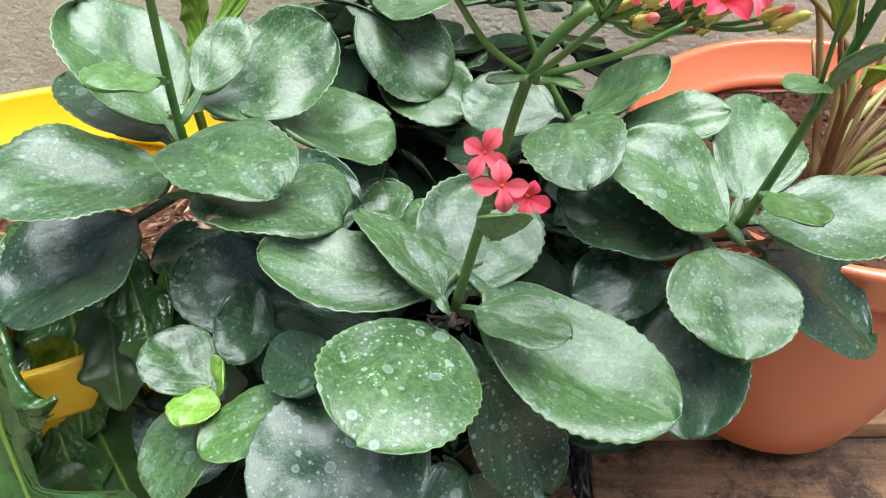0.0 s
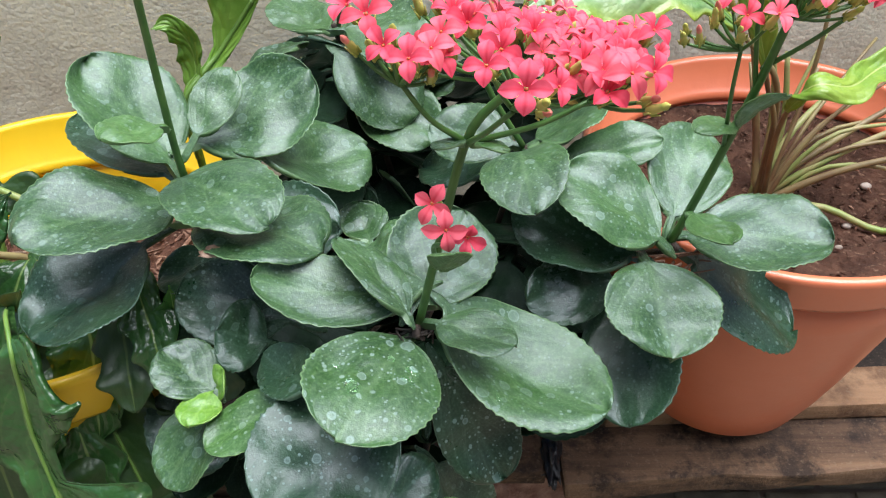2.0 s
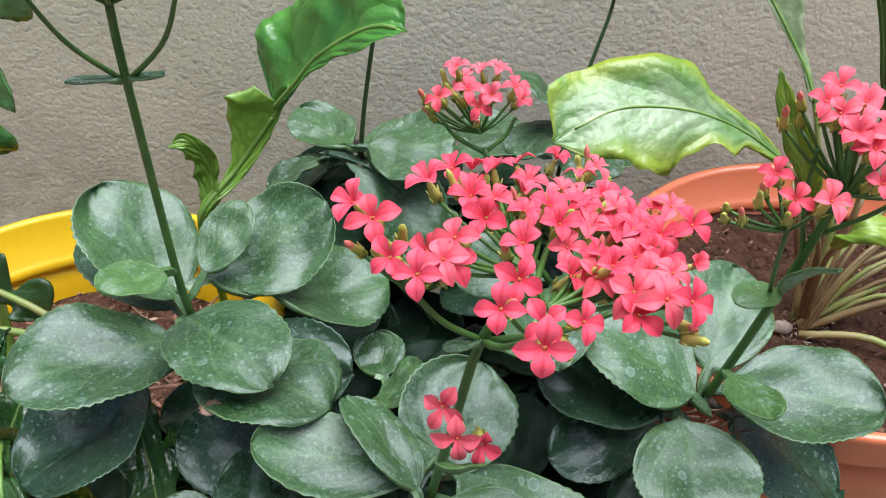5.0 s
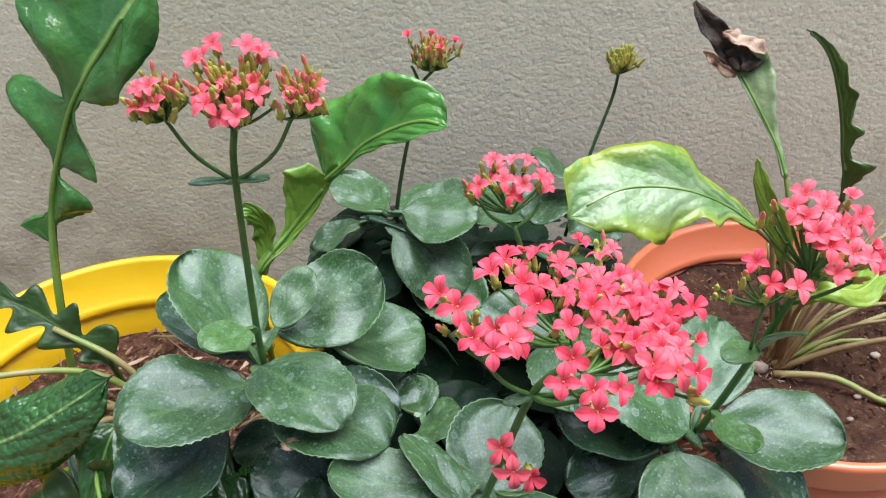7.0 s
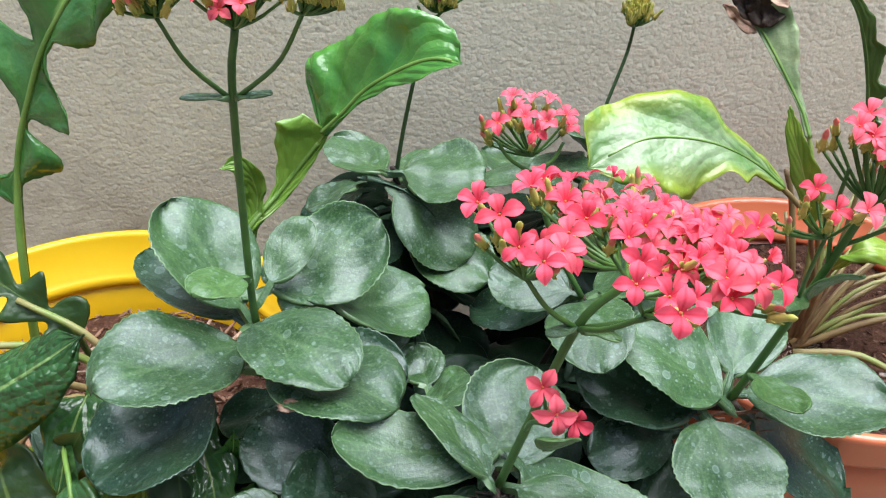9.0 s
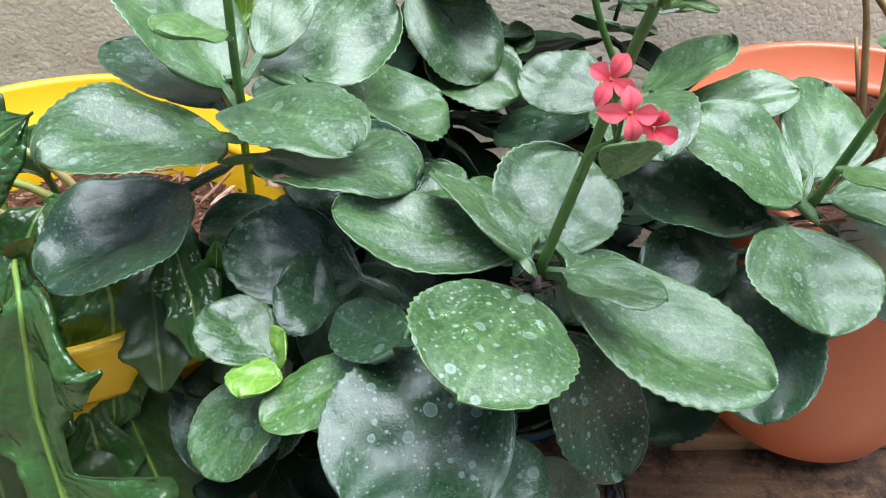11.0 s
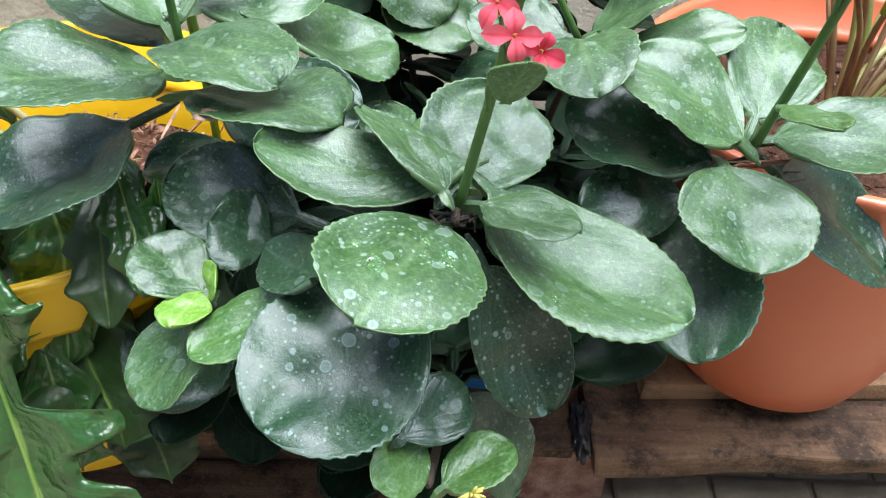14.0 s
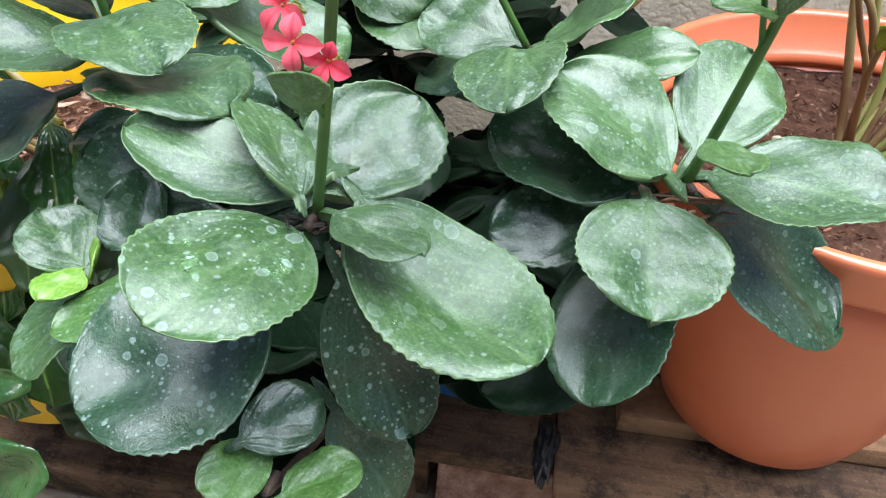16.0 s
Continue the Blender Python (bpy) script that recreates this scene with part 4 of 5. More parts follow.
leaf(-0.0406, 0.3247, 0.3624, -0.0091, 0.3339, 0.3806, 0.0420, 17, 0.010, 0.18, M_LEAF)
leaf(-0.0235, 0.1784, 0.3330, 0.0049, 0.2084, 0.3350, 0.0273, -33, 0.059, 0.16, M_DARK)
leaf(-0.0047, 0.2229, 0.3284, 0.0331, 0.2116, 0.2604, 0.0357, -21, 0.075, 0.20, M_DARK)
leaf(-0.2830, 0.3314, 0.3327, -0.2433, 0.3392, 0.3129, 0.0571, -7, -0.004, 0.20, M_DARK)
leaf(0.0117, 0.2023, 0.4700, 0.0162, 0.1880, 0.4905, 0.0168, 12, 0.030, 0.12, M_FRESH)
leaf(-0.0665, 0.4790, 0.4344, 0.0015, 0.4740, 0.4378, 0.0687, -8, -0.017, 0.18, M_LEAF)


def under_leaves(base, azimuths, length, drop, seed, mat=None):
    """Dark leaves that hang round a shoot under its rosette; their default colour is painted shade."""
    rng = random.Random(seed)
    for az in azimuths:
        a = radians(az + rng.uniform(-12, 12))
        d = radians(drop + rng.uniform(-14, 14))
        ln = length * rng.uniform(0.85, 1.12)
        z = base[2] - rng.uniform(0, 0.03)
        round_leaf(kalanchoe, (base[0], base[1], z), (base[0] + ln * math.cos(a) * math.cos(d), base[1] + ln * math.sin(a) * math.cos(d), z - ln * math.sin(d)), ln * rng.uniform(0.58, 0.72), rng.uniform(-15, 15), rng.uniform(-0.05, 0.08), 0.2, mat or M_LEAF_SHADE)


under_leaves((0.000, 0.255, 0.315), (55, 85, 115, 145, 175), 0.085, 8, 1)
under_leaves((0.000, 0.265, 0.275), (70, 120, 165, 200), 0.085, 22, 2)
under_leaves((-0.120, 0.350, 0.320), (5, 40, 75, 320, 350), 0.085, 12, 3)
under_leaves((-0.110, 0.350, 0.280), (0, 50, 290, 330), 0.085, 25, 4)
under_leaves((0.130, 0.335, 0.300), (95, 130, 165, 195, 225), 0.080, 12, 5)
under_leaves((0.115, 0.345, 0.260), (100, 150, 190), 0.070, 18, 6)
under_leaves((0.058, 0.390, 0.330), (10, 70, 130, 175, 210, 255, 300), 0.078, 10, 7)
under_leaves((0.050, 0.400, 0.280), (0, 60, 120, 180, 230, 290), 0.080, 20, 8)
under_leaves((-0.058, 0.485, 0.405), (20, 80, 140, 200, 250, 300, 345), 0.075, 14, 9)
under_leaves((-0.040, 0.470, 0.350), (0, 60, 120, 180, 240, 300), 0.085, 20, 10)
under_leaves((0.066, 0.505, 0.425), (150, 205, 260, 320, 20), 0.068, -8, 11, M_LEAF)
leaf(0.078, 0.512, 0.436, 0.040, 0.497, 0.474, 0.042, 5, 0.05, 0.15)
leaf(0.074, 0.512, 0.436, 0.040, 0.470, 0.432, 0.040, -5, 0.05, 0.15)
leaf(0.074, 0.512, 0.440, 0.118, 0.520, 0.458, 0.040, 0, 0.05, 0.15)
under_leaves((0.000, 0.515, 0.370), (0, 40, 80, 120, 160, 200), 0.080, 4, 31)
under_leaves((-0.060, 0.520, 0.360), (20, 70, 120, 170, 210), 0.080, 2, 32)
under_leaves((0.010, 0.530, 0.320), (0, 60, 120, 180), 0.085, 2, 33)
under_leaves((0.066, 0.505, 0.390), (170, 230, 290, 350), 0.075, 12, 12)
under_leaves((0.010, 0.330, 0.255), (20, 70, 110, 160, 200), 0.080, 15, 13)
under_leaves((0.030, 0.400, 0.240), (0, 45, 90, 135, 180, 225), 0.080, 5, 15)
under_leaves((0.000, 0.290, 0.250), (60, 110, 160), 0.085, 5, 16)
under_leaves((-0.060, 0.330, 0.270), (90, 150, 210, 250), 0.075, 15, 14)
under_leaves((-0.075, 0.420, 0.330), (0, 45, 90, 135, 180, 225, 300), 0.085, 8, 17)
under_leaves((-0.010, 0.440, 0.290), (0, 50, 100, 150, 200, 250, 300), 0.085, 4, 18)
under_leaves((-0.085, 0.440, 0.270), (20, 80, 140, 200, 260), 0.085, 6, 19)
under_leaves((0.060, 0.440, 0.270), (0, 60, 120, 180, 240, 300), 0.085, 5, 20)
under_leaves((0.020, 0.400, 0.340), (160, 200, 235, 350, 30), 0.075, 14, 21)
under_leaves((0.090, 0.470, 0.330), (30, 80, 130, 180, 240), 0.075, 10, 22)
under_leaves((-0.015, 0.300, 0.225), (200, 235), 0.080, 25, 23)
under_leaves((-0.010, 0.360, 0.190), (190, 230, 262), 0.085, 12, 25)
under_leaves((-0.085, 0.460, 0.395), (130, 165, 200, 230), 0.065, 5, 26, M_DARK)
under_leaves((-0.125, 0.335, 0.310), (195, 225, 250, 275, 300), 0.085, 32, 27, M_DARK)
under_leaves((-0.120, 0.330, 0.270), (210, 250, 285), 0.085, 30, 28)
# half-hidden leaves in the middle of the clump
leaf(-0.112, 0.318, 0.378, -0.150, 0.305, 0.366, 0.030, 5, 0.06, 0.12, M_DARK, 0.10, 0.3)
leaf(-0.122, 0.335, 0.360, -0.146, 0.290, 0.340, 0.046, 0, 0.05, 0.12, M_LEAF_SHADE)
leaf(-0.118, 0.340, 0.350, -0.105, 0.292, 0.345, 0.050, 0, 0.05, 0.12, M_LEAF_SHADE)
leaf(-0.125, 0.345, 0.335, -0.165, 0.300, 0.318, 0.050, 0, 0.05, 0.12, M_LEAF_SHADE)
leaf(0.0520, 0.3940, 0.3860, -0.0050, 0.4320, 0.3560, 0.0420, 25, 0.020, 0.12, M_DARK)
leaf(-0.036, 0.448, 0.342, -0.013, 0.436, 0.294, 0.022, 55, 0.12, 0.1)
leaf(-0.046, 0.452, 0.330, -0.042, 0.434, 0.300, 0.020, -30, 0.10, 0.1, M_DARK)
leaf(-0.086, 0.474, 0.432, -0.028, 0.462, 0.402, 0.026, 30, 0.12, 0.05, M_DARK)
leaf(-0.075, 0.488, 0.415, -0.130, 0.496, 0.385, 0.040, 15, 0.05, 0.15, M_DARK)
leaf(-0.080, 0.480, 0.425, -0.120, 0.462, 0.412, 0.034, -10, 0.05, 0.15)


def stem(points, radii, mat=None, name="stem", sides=10):
    bm = bmesh.new()
    tube(bm, points, (radii[0] * 0.57, radii[1] * 0.57), sides)
    return part(name, bm, mat or M_STEM, kalanchoe)


# woody shoots out of the pot, then the green flower stems
for top in ((-0.001, 0.237, 0.404), (-0.129, 0.331, 0.416), (0.137, 0.320, 0.382), (0.060, 0.381, 0.405), (-0.060, 0.480, 0.434), (-0.104, 0.240, 0.346), (-0.008, 0.186, 0.313)):
    root = Vector((BLUE_C[0] + 0.3 * (top[0] - BLUE_C[0]), BLUE_C[1] - 0.02, 0.18))
    t = Vector(top)
    stem([root, root.lerp(t, 0.5) + Vector((0, 0, -0.01 if top[2] < 0.38 else 0.02)), t - Vector((0, 0, 0.006)), t], (0.0042, 0.0034), M_STEM_WOOD)
stem([(-0.001, 0.237, 0.402), (0.010, 0.228, 0.462), (0.021, 0.219, 0.519), (0.036, 0.218, 0.540)], (0.0037, 0.0028))
stem([(-0.129, 0.331, 0.414), (-0.128, 0.325, 0.456), (-0.123, 0.317, 0.562), (-0.115, 0.303, 0.598)], (0.0039, 0.0029))
stem([(0.137, 0.320, 0.380), (0.146, 0.312, 0.430), (0.155, 0.302, 0.490), (0.158, 0.293, 0.530)], (0.0042, 0.0032))
stem([(0.060, 0.381, 0.403), (0.036, 0.374, 0.450), (0.020, 0.372, 0.498)], (0.0034, 0.0028))
stem([(-0.060, 0.480, 0.430), (-0.054, 0.483, 0.470), (-0.041, 0.486, 0.536)], (0.0028, 0.0022), M_STEM_DARK)
stem([(0.070, 0.500, 0.400), (0.084, 0.518, 0.460), (0.098, 0.533, 0.501), (0.101, 0.535, 0.524)], (0.0025, 0.0020), M_STEM_DARK)
for pts in ([(-0.123, 0.317, 0.560), (-0.138, 0.309, 0.580), (-0.146, 0.303, 0.602)], [(-0.123, 0.317, 0.560), (-0.100, 0.307, 0.582), (-0.087, 0.299, 0.606)],
            [(0.021, 0.219, 0.517), (0.008, 0.214, 0.530), (-0.002, 0.212, 0.546)], [(0.021, 0.219, 0.517), (0.045, 0.213, 0.528), (0.062, 0.212, 0.538)],
            [(0.036, 0.218, 0.538), (0.042, 0.246, 0.534), (0.046, 0.262, 0.528)], [(0.021, 0.219, 0.517), (0.026, 0.200, 0.533), (0.034, 0.186, 0.550)],
            [(0.149, 0.308, 0.455), (0.139, 0.288, 0.495), (0.133, 0.274, 0.524)], [(0.155, 0.302, 0.500), (0.166, 0.290, 0.518), (0.176, 0.284, 0.532)],
            [(0.155, 0.302, 0.488), (0.148, 0.300, 0.520), (0.143, 0.292, 0.548)],
            [(0.020, 0.372, 0.496), (0.006, 0.372, 0.505), (-0.001, 0.371, 0.516)], [(0.020, 0.372, 0.496), (0.030, 0.376, 0.503), (0.035, 0.379, 0.512)],
            [(-0.041, 0.486, 0.534), (-0.032, 0.483, 0.545), (-0.023, 0.484, 0.552)], [(-0.041, 0.486, 0.534), (-0.044, 0.482, 0.544), (-0.046, 0.479, 0.550)],
            [(0.008, 0.229, 0.452), (0.008, 0.216, 0.470), (0.012, 0.203, 0.482)]):
    stem(pts, (0.0021, 0.0016), None, "branch", 8)

for tip, width in (((-0.143, 0.307, 0.565), 0.008), ((-0.104, 0.310, 0.567), 0.008)):
    round_leaf(kalanchoe, (-0.123, 0.317, 0.561), tip, width, 0, 0.03, 0.05, M_LEAF)
round_leaf(kalanchoe, (0.151, 0.306, 0.466), (0.126, 0.284, 0.478), 0.017, 5, 0.08, 0.1, M_FRESH)
round_leaf(kalanchoe, (0.151, 0.306, 0.466), (0.162, 0.284, 0.497), 0.017, 10, 0.08, 0.1, M_FRESH)
round_leaf(kalanchoe, (0.021, 0.219, 0.517), (0.008, 0.211, 0.520), 0.006, 0, 0.05, 0.1, M_LEAF)
round_leaf(kalanchoe, (0.021, 0.219, 0.517), (0.036, 0.212, 0.518), 0.006, 0, 0.05, 0.1, M_FRESH)

BLOOM_LEFT = [(-0.019, 0.226, 0.567), (-0.012, 0.217, 0.568), (-0.006, 0.205, 0.563), (0.002, 0.200, 0.561), (0.009, 0.207, 0.561)]
BLOOM_BACK = [(0.002, 0.248, 0.561), (0.009, 0.271, 0.551), (0.024, 0.288, 0.541), (0.033, 0.301, 0.535), (0.016, 0.251, 0.553), (0.024, 0.252, 0.551), (0.034, 0.268, 0.544), (0.034, 0.247, 0.550), (0.012, 0.216, 0.562)]
BLOOM_TOP = [(0.050, 0.319, 0.526), (0.059, 0.305, 0.528), (0.067, 0.318, 0.523), (0.049, 0.279, 0.538), (0.043, 0.256, 0.546), (0.056, 0.265, 0.540), (0.065, 0.282, 0.533), (0.045, 0.240, 0.550), (0.021, 0.233, 0.557)]
BLOOM_RIGHT = [(0.068, 0.270, 0.536), (0.072, 0.263, 0.537), (0.081, 0.271, 0.535), (0.088, 0.271, 0.536), (0.056, 0.248, 0.543), (0.065, 0.249, 0.541), (0.073, 0.250, 0.540), (0.079, 0.244, 0.543), (0.088, 0.242, 0.549)]
BLOOM_MID = [(0.032, 0.214, 0.562), (0.030, 0.188, 0.570), (0.056, 0.229, 0.547), (0.069, 0.231, 0.544), (0.076, 0.226, 0.547), (0.060, 0.220, 0.549)]
BLOOM_FRONT = [(0.025, 0.173, 0.573), (0.036, 0.174, 0.568), (0.047, 0.182, 0.561), (0.035, 0.160, 0.573)]
BLOOM_FAR = [(0.063, 0.200, 0.556), (0.077, 0.215, 0.551), (0.084, 0.219, 0.551), (0.071, 0.195, 0.558), (0.077, 0.192, 0.560)]
HEAD_A_MID = [(-0.121, 0.310, 0.635), (-0.106, 0.310, 0.634), (-0.102, 0.315, 0.630), (-0.125, 0.295, 0.618), (-0.117, 0.290, 0.610), (-0.107, 0.285, 0.618), (-0.103, 0.300, 0.621), (-0.099, 0.290, 0.621), (-0.106, 0.280, 0.616), (-0.114, 0.300, 0.621), (-0.120, 0.285, 0.619), (-0.130, 0.310, 0.627), (-0.101, 0.320, 0.625)]
HEAD_A_LEFT = [(-0.145, 0.300, 0.628), (-0.145, 0.290, 0.624), (-0.151, 0.295, 0.620), (-0.145, 0.305, 0.618), (-0.150, 0.290, 0.614), (-0.143, 0.290, 0.616)]
HEAD_A_RIGHT = [(-0.079, 0.300, 0.632), (-0.077, 0.290, 0.628), (-0.084, 0.295, 0.624), (-0.075, 0.300, 0.620), (-0.084, 0.290, 0.620), (-0.076, 0.290, 0.618)]
HEAD_D = [(0.006, 0.385, 0.535), (0.018, 0.395, 0.529), (0.027, 0.390, 0.532), (0.012, 0.370, 0.531), (0.023, 0.365, 0.531), (0.034, 0.375, 0.530), (-0.002, 0.370, 0.527), (0.017, 0.365, 0.525), (0.037, 0.380, 0.521), (0.009, 0.390, 0.526)]
HEAD_R = [(0.140, 0.290, 0.569), (0.148, 0.300, 0.570), (0.161, 0.305, 0.564), (0.175, 0.310, 0.562), (0.144, 0.285, 0.567), (0.150, 0.280, 0.565), (0.154, 0.290, 0.569), (0.179, 0.300, 0.554), (0.147, 0.275, 0.565), (0.154, 0.275, 0.563), (0.168, 0.285, 0.556), (0.174, 0.295, 0.562), (0.182, 0.290, 0.548), (0.176, 0.280, 0.548), (0.166, 0.275, 0.555), (0.152, 0.270, 0.562), (0.186, 0.285, 0.544), (0.156, 0.265, 0.551), (0.167, 0.295, 0.557)]
HEAD_R_LEFT = [(0.127, 0.283, 0.543), (0.130, 0.268, 0.542), (0.140, 0.263, 0.545)]
HEAD_B = [(-0.048, 0.480, 0.570), (-0.040, 0.490, 0.568), (-0.033, 0.490, 0.567), (-0.025, 0.485, 0.566), (-0.018, 0.490, 0.562), (-0.043, 0.475, 0.564), (-0.036, 0.475, 0.563), (-0.028, 0.475, 0.563), (-0.021, 0.480, 0.561), (-0.014, 0.485, 0.561), (-0.045, 0.475, 0.559), (-0.030, 0.470, 0.561)]
HEAD_C = [(0.091, 0.535, 0.537), (0.098, 0.540, 0.536), (0.106, 0.540, 0.535), (0.111, 0.535, 0.536), (0.117, 0.535, 0.532), (0.092, 0.525, 0.536), (0.100, 0.525, 0.537), (0.107, 0.525, 0.536), (0.097, 0.520, 0.535)]
SMALL = [(0.008, 0.205, 0.500), (0.013, 0.197, 0.494), (0.021, 0.200, 0.488)]
umbel(kalanchoe, (-0.002, 0.212, 0.545), BLOOM_LEFT, (0.004, 0.222, 0.530), (1, 0, 0), 11, 11, more=1)
umbel(kalanchoe, (0.036, 0.232, 0.536), BLOOM_BACK, (0.030, 0.225, 0.525), (0.95, 0.05, 0), 9, 12, more=6)
umbel(kalanchoe, (0.046, 0.262, 0.526), BLOOM_TOP, (0.040, 0.240, 0.515), (0.95, 0.05, 0), 9, 13, more=6)
umbel(kalanchoe, (0.062, 0.228, 0.528), BLOOM_RIGHT, (0.050, 0.225, 0.515), (0.95, 0.05, 0), 9, 14, more=6)
umbel(kalanchoe, (0.040, 0.210, 0.540), BLOOM_MID, (0.038, 0.222, 0.530), (1, 0, 0), 10, 15, more=4)
umbel(kalanchoe, (0.034, 0.188, 0.550), BLOOM_FRONT, (0.036, 0.205, 0.540), (1, 0, 0), 3, 16)
umbel(kalanchoe, (0.062, 0.212, 0.538), BLOOM_FAR, (0.050, 0.220, 0.525), (0.9, 0.1, 0), 2, 17, more=3)
umbel(kalanchoe, (-0.115, 0.303, 0.598), HEAD_A_MID, (-0.115, 0.312, 0.595), (0.75, 0.25, 0.0), 64, 21, label="half-open cluster of coral flowers and green buds", scale=0.9, tilt=(0, -0.3, 0.6), green=0.5, dome=(0.016, 0.031), open_flowers=SALMON_FLOWERS)
umbel(kalanchoe, (-0.146, 0.303, 0.602), HEAD_A_LEFT, (-0.147, 0.305, 0.595), (0.45, 0.3, 0.25), 38, 22, label="half-open cluster of coral flowers and green buds", scale=0.86, tilt=(0, -0.25, 0.6), green=0.4, dome=(0.012, 0.020), open_flowers=SALMON_FLOWERS)
umbel(kalanchoe, (-0.087, 0.299, 0.606), HEAD_A_RIGHT, (-0.080, 0.303, 0.600), (0.45, 0.35, 0.2), 38, 23, label="half-open cluster of coral flowers and green buds", scale=0.86, tilt=(0, -0.25, 0.6), green=0.4, dome=(0.012, 0.020), open_flowers=SALMON_FLOWERS)
umbel(kalanchoe, (0.018, 0.374, 0.506), HEAD_D, (0.018, 0.376, 0.505), (0.8, 0.2, 0), 8, 31, open_flowers=SALMON_FLOWERS)
umbel(kalanchoe, (0.158, 0.290, 0.530), HEAD_R, (0.160, 0.296, 0.515), (0.8, 0.15, 0.05), 14, 41, more=4, open_flowers=FLOWERS[2:] + SALMON_FLOWERS)
umbel(kalanchoe, (0.133, 0.274, 0.524), HEAD_R_LEFT, (0.135, 0.278, 0.520), (1, 0, 0), 6, 42, open_flowers=FLOWERS[2:] + SALMON_FLOWERS)
umbel(kalanchoe, (-0.036, 0.484, 0.545), HEAD_B, (-0.033, 0.488, 0.535), (0.15, 0.35, 0.5), 52, 51, label="budding flower head, pink tips over green calyces", scale=0.8, tilt=(0, -0.1, 0.8), green=0.5, dome=(0.010, 0.020), open_flowers=SALMON_FLOWERS)
umbel(kalanchoe, (0.101, 0.534, 0.522), HEAD_C, (0.102, 0.538, 0.515), (0.0, 0.0, 1.0), 34, 52, label="tight flower head of yellow-green buds", scale=0.8, green=1.0, tilt=(0, -0.1, 0.8), dome=(0.009, 0.017))
umbel(kalanchoe, (0.012, 0.203, 0.482), SMALL, (0.012, 0.212, 0.475), (1, 0, 0), 0, 61, tilt=(0, -0.9, 0.15))

# withered scraps in the rosettes, a scar on one leaf, a small yellow bloom
for centre, spread, mat, n_scraps, seed in (((-0.002, 0.232, 0.404), 0.011, M_DEAD, 9, 3), ((0.137, 0.312, 0.376), 0.020, M_CHIP, 8, 5)):
    rng = random.Random(seed)
    bm = bmesh.new()
    for _ in range(n_scraps):
        p = [Vector(centre) + Vector((rng.uniform(-1, 1), rng.uniform(-0.6, 0.4), rng.uniform(-0.5, 0.25))) * spread * k for k in (0.5, 0.9, 1.2)]
        tube(bm, p, (0.0010, 0.0004), 5, 8)
    part("withered_scrap", bm, mat, kalanchoe, "dry brown withered leaf scraps")
bm = bmesh.new()
bmesh.ops.create_icosphere(bm, subdivisions=3, radius=1.0)
for v in bm.verts:
    d = v.co.normalized()
    k = 1 + 0.5 * noise.noise(d * 1.8) + 0.3 * noise.noise(d * 4.0)
    v.co = Vector((-0.0986 + 0.0075 * d.x * k, 0.2691 + 0.0045 * d.y * k + 0.0015 * d.x, 0.4226 + 0.0012 * d.z))
part("leaf_scar", bm, M_TAN, kalanchoe, "dry pale brown scar on a leaf")
rng = random.Random(4)
bm = bmesh.new()
for _ in range(14):
    d = Vector((rng.uniform(-1, 1), rng.uniform(-1, 0.2), rng.uniform(-0.2, 1))).normalized()
    tube(bm, [(0.008, 0.167, 0.322), Vector((0.008, 0.167, 0.322)) + d * 0.006], (0.0012, 0.0004), 5, 3)
part("bud_tuft", bm, M_BRACT, kalanchoe, "tiny yellow-green bud tuft")

M_WATER = Nodes("clear_water").done((0.9, 0.95, 0.95), 0.03, 0.5)
M_WATER.node_tree.nodes["Principled BSDF"].inputs["Transmission Weight"].default_value = 1.0
M_WATER.node_tree.nodes["Principled BSDF"].inputs["IOR"].default_value = 1.33


def water_drop(host, near, across, along, turn):
    """A flat drop of rain lying on a leaf, at the point of its upper side nearest to the one given."""
    near = Vector(near)
    v = min(host.data.vertices, key=lambda q: (q.co - near).length_squared + (1e-4 if q.normal.z < 0 else 0))
    place = Matrix.Translation(v.co) @ v.normal.to_track_quat("Z", "Y").to_matrix().to_4x4() @ Matrix.Rotation(radians(turn), 4, "Z")
    bm = bmesh.new()
    prof = [(1.0, -0.0004), (0.97, 0.0003), (0.85, 0.0008), (0.6, 0.0012), (0.3, 0.0014), (0.02, 0.00145)]
    lathe(bm, prof, (0, 0), 20, wobble=0.05)
    for q in bm.verts:
        q.co = place @ Vector((q.co.x * across, q.co.y * along, q.co.z))
    drop = tagged(part("water_drop", bm, M_WATER, None, "clear flat rain drop lying on a waxy leaf"), category="drop", group="rain drops")
    drop.visible_shadow = False


for host, near, across, along, turn in ((LEAF_CENTRE, (-0.004, 0.206, 0.402), 0.0043, 0.0028, 10), (LEAF_CENTRE, (-0.028, 0.190, 0.411), 0.0046, 0.0032, -20), (LEAF_CENTRE, (-0.006, 0.199, 0.402), 0.0034, 0.0020, 25),
                                        (LEAF_CENTRE, (-0.012, 0.212, 0.402), 0.0030, 0.0018, 0), (LEAF_CENTRE, (-0.038, 0.205, 0.408), 0.0026, 0.0018, 40), (LEAF_BESIDE, (0.035, 0.206, 0.382), 0.0022, 0.0015, 0)):
    water_drop(host, near, across, along, turn)

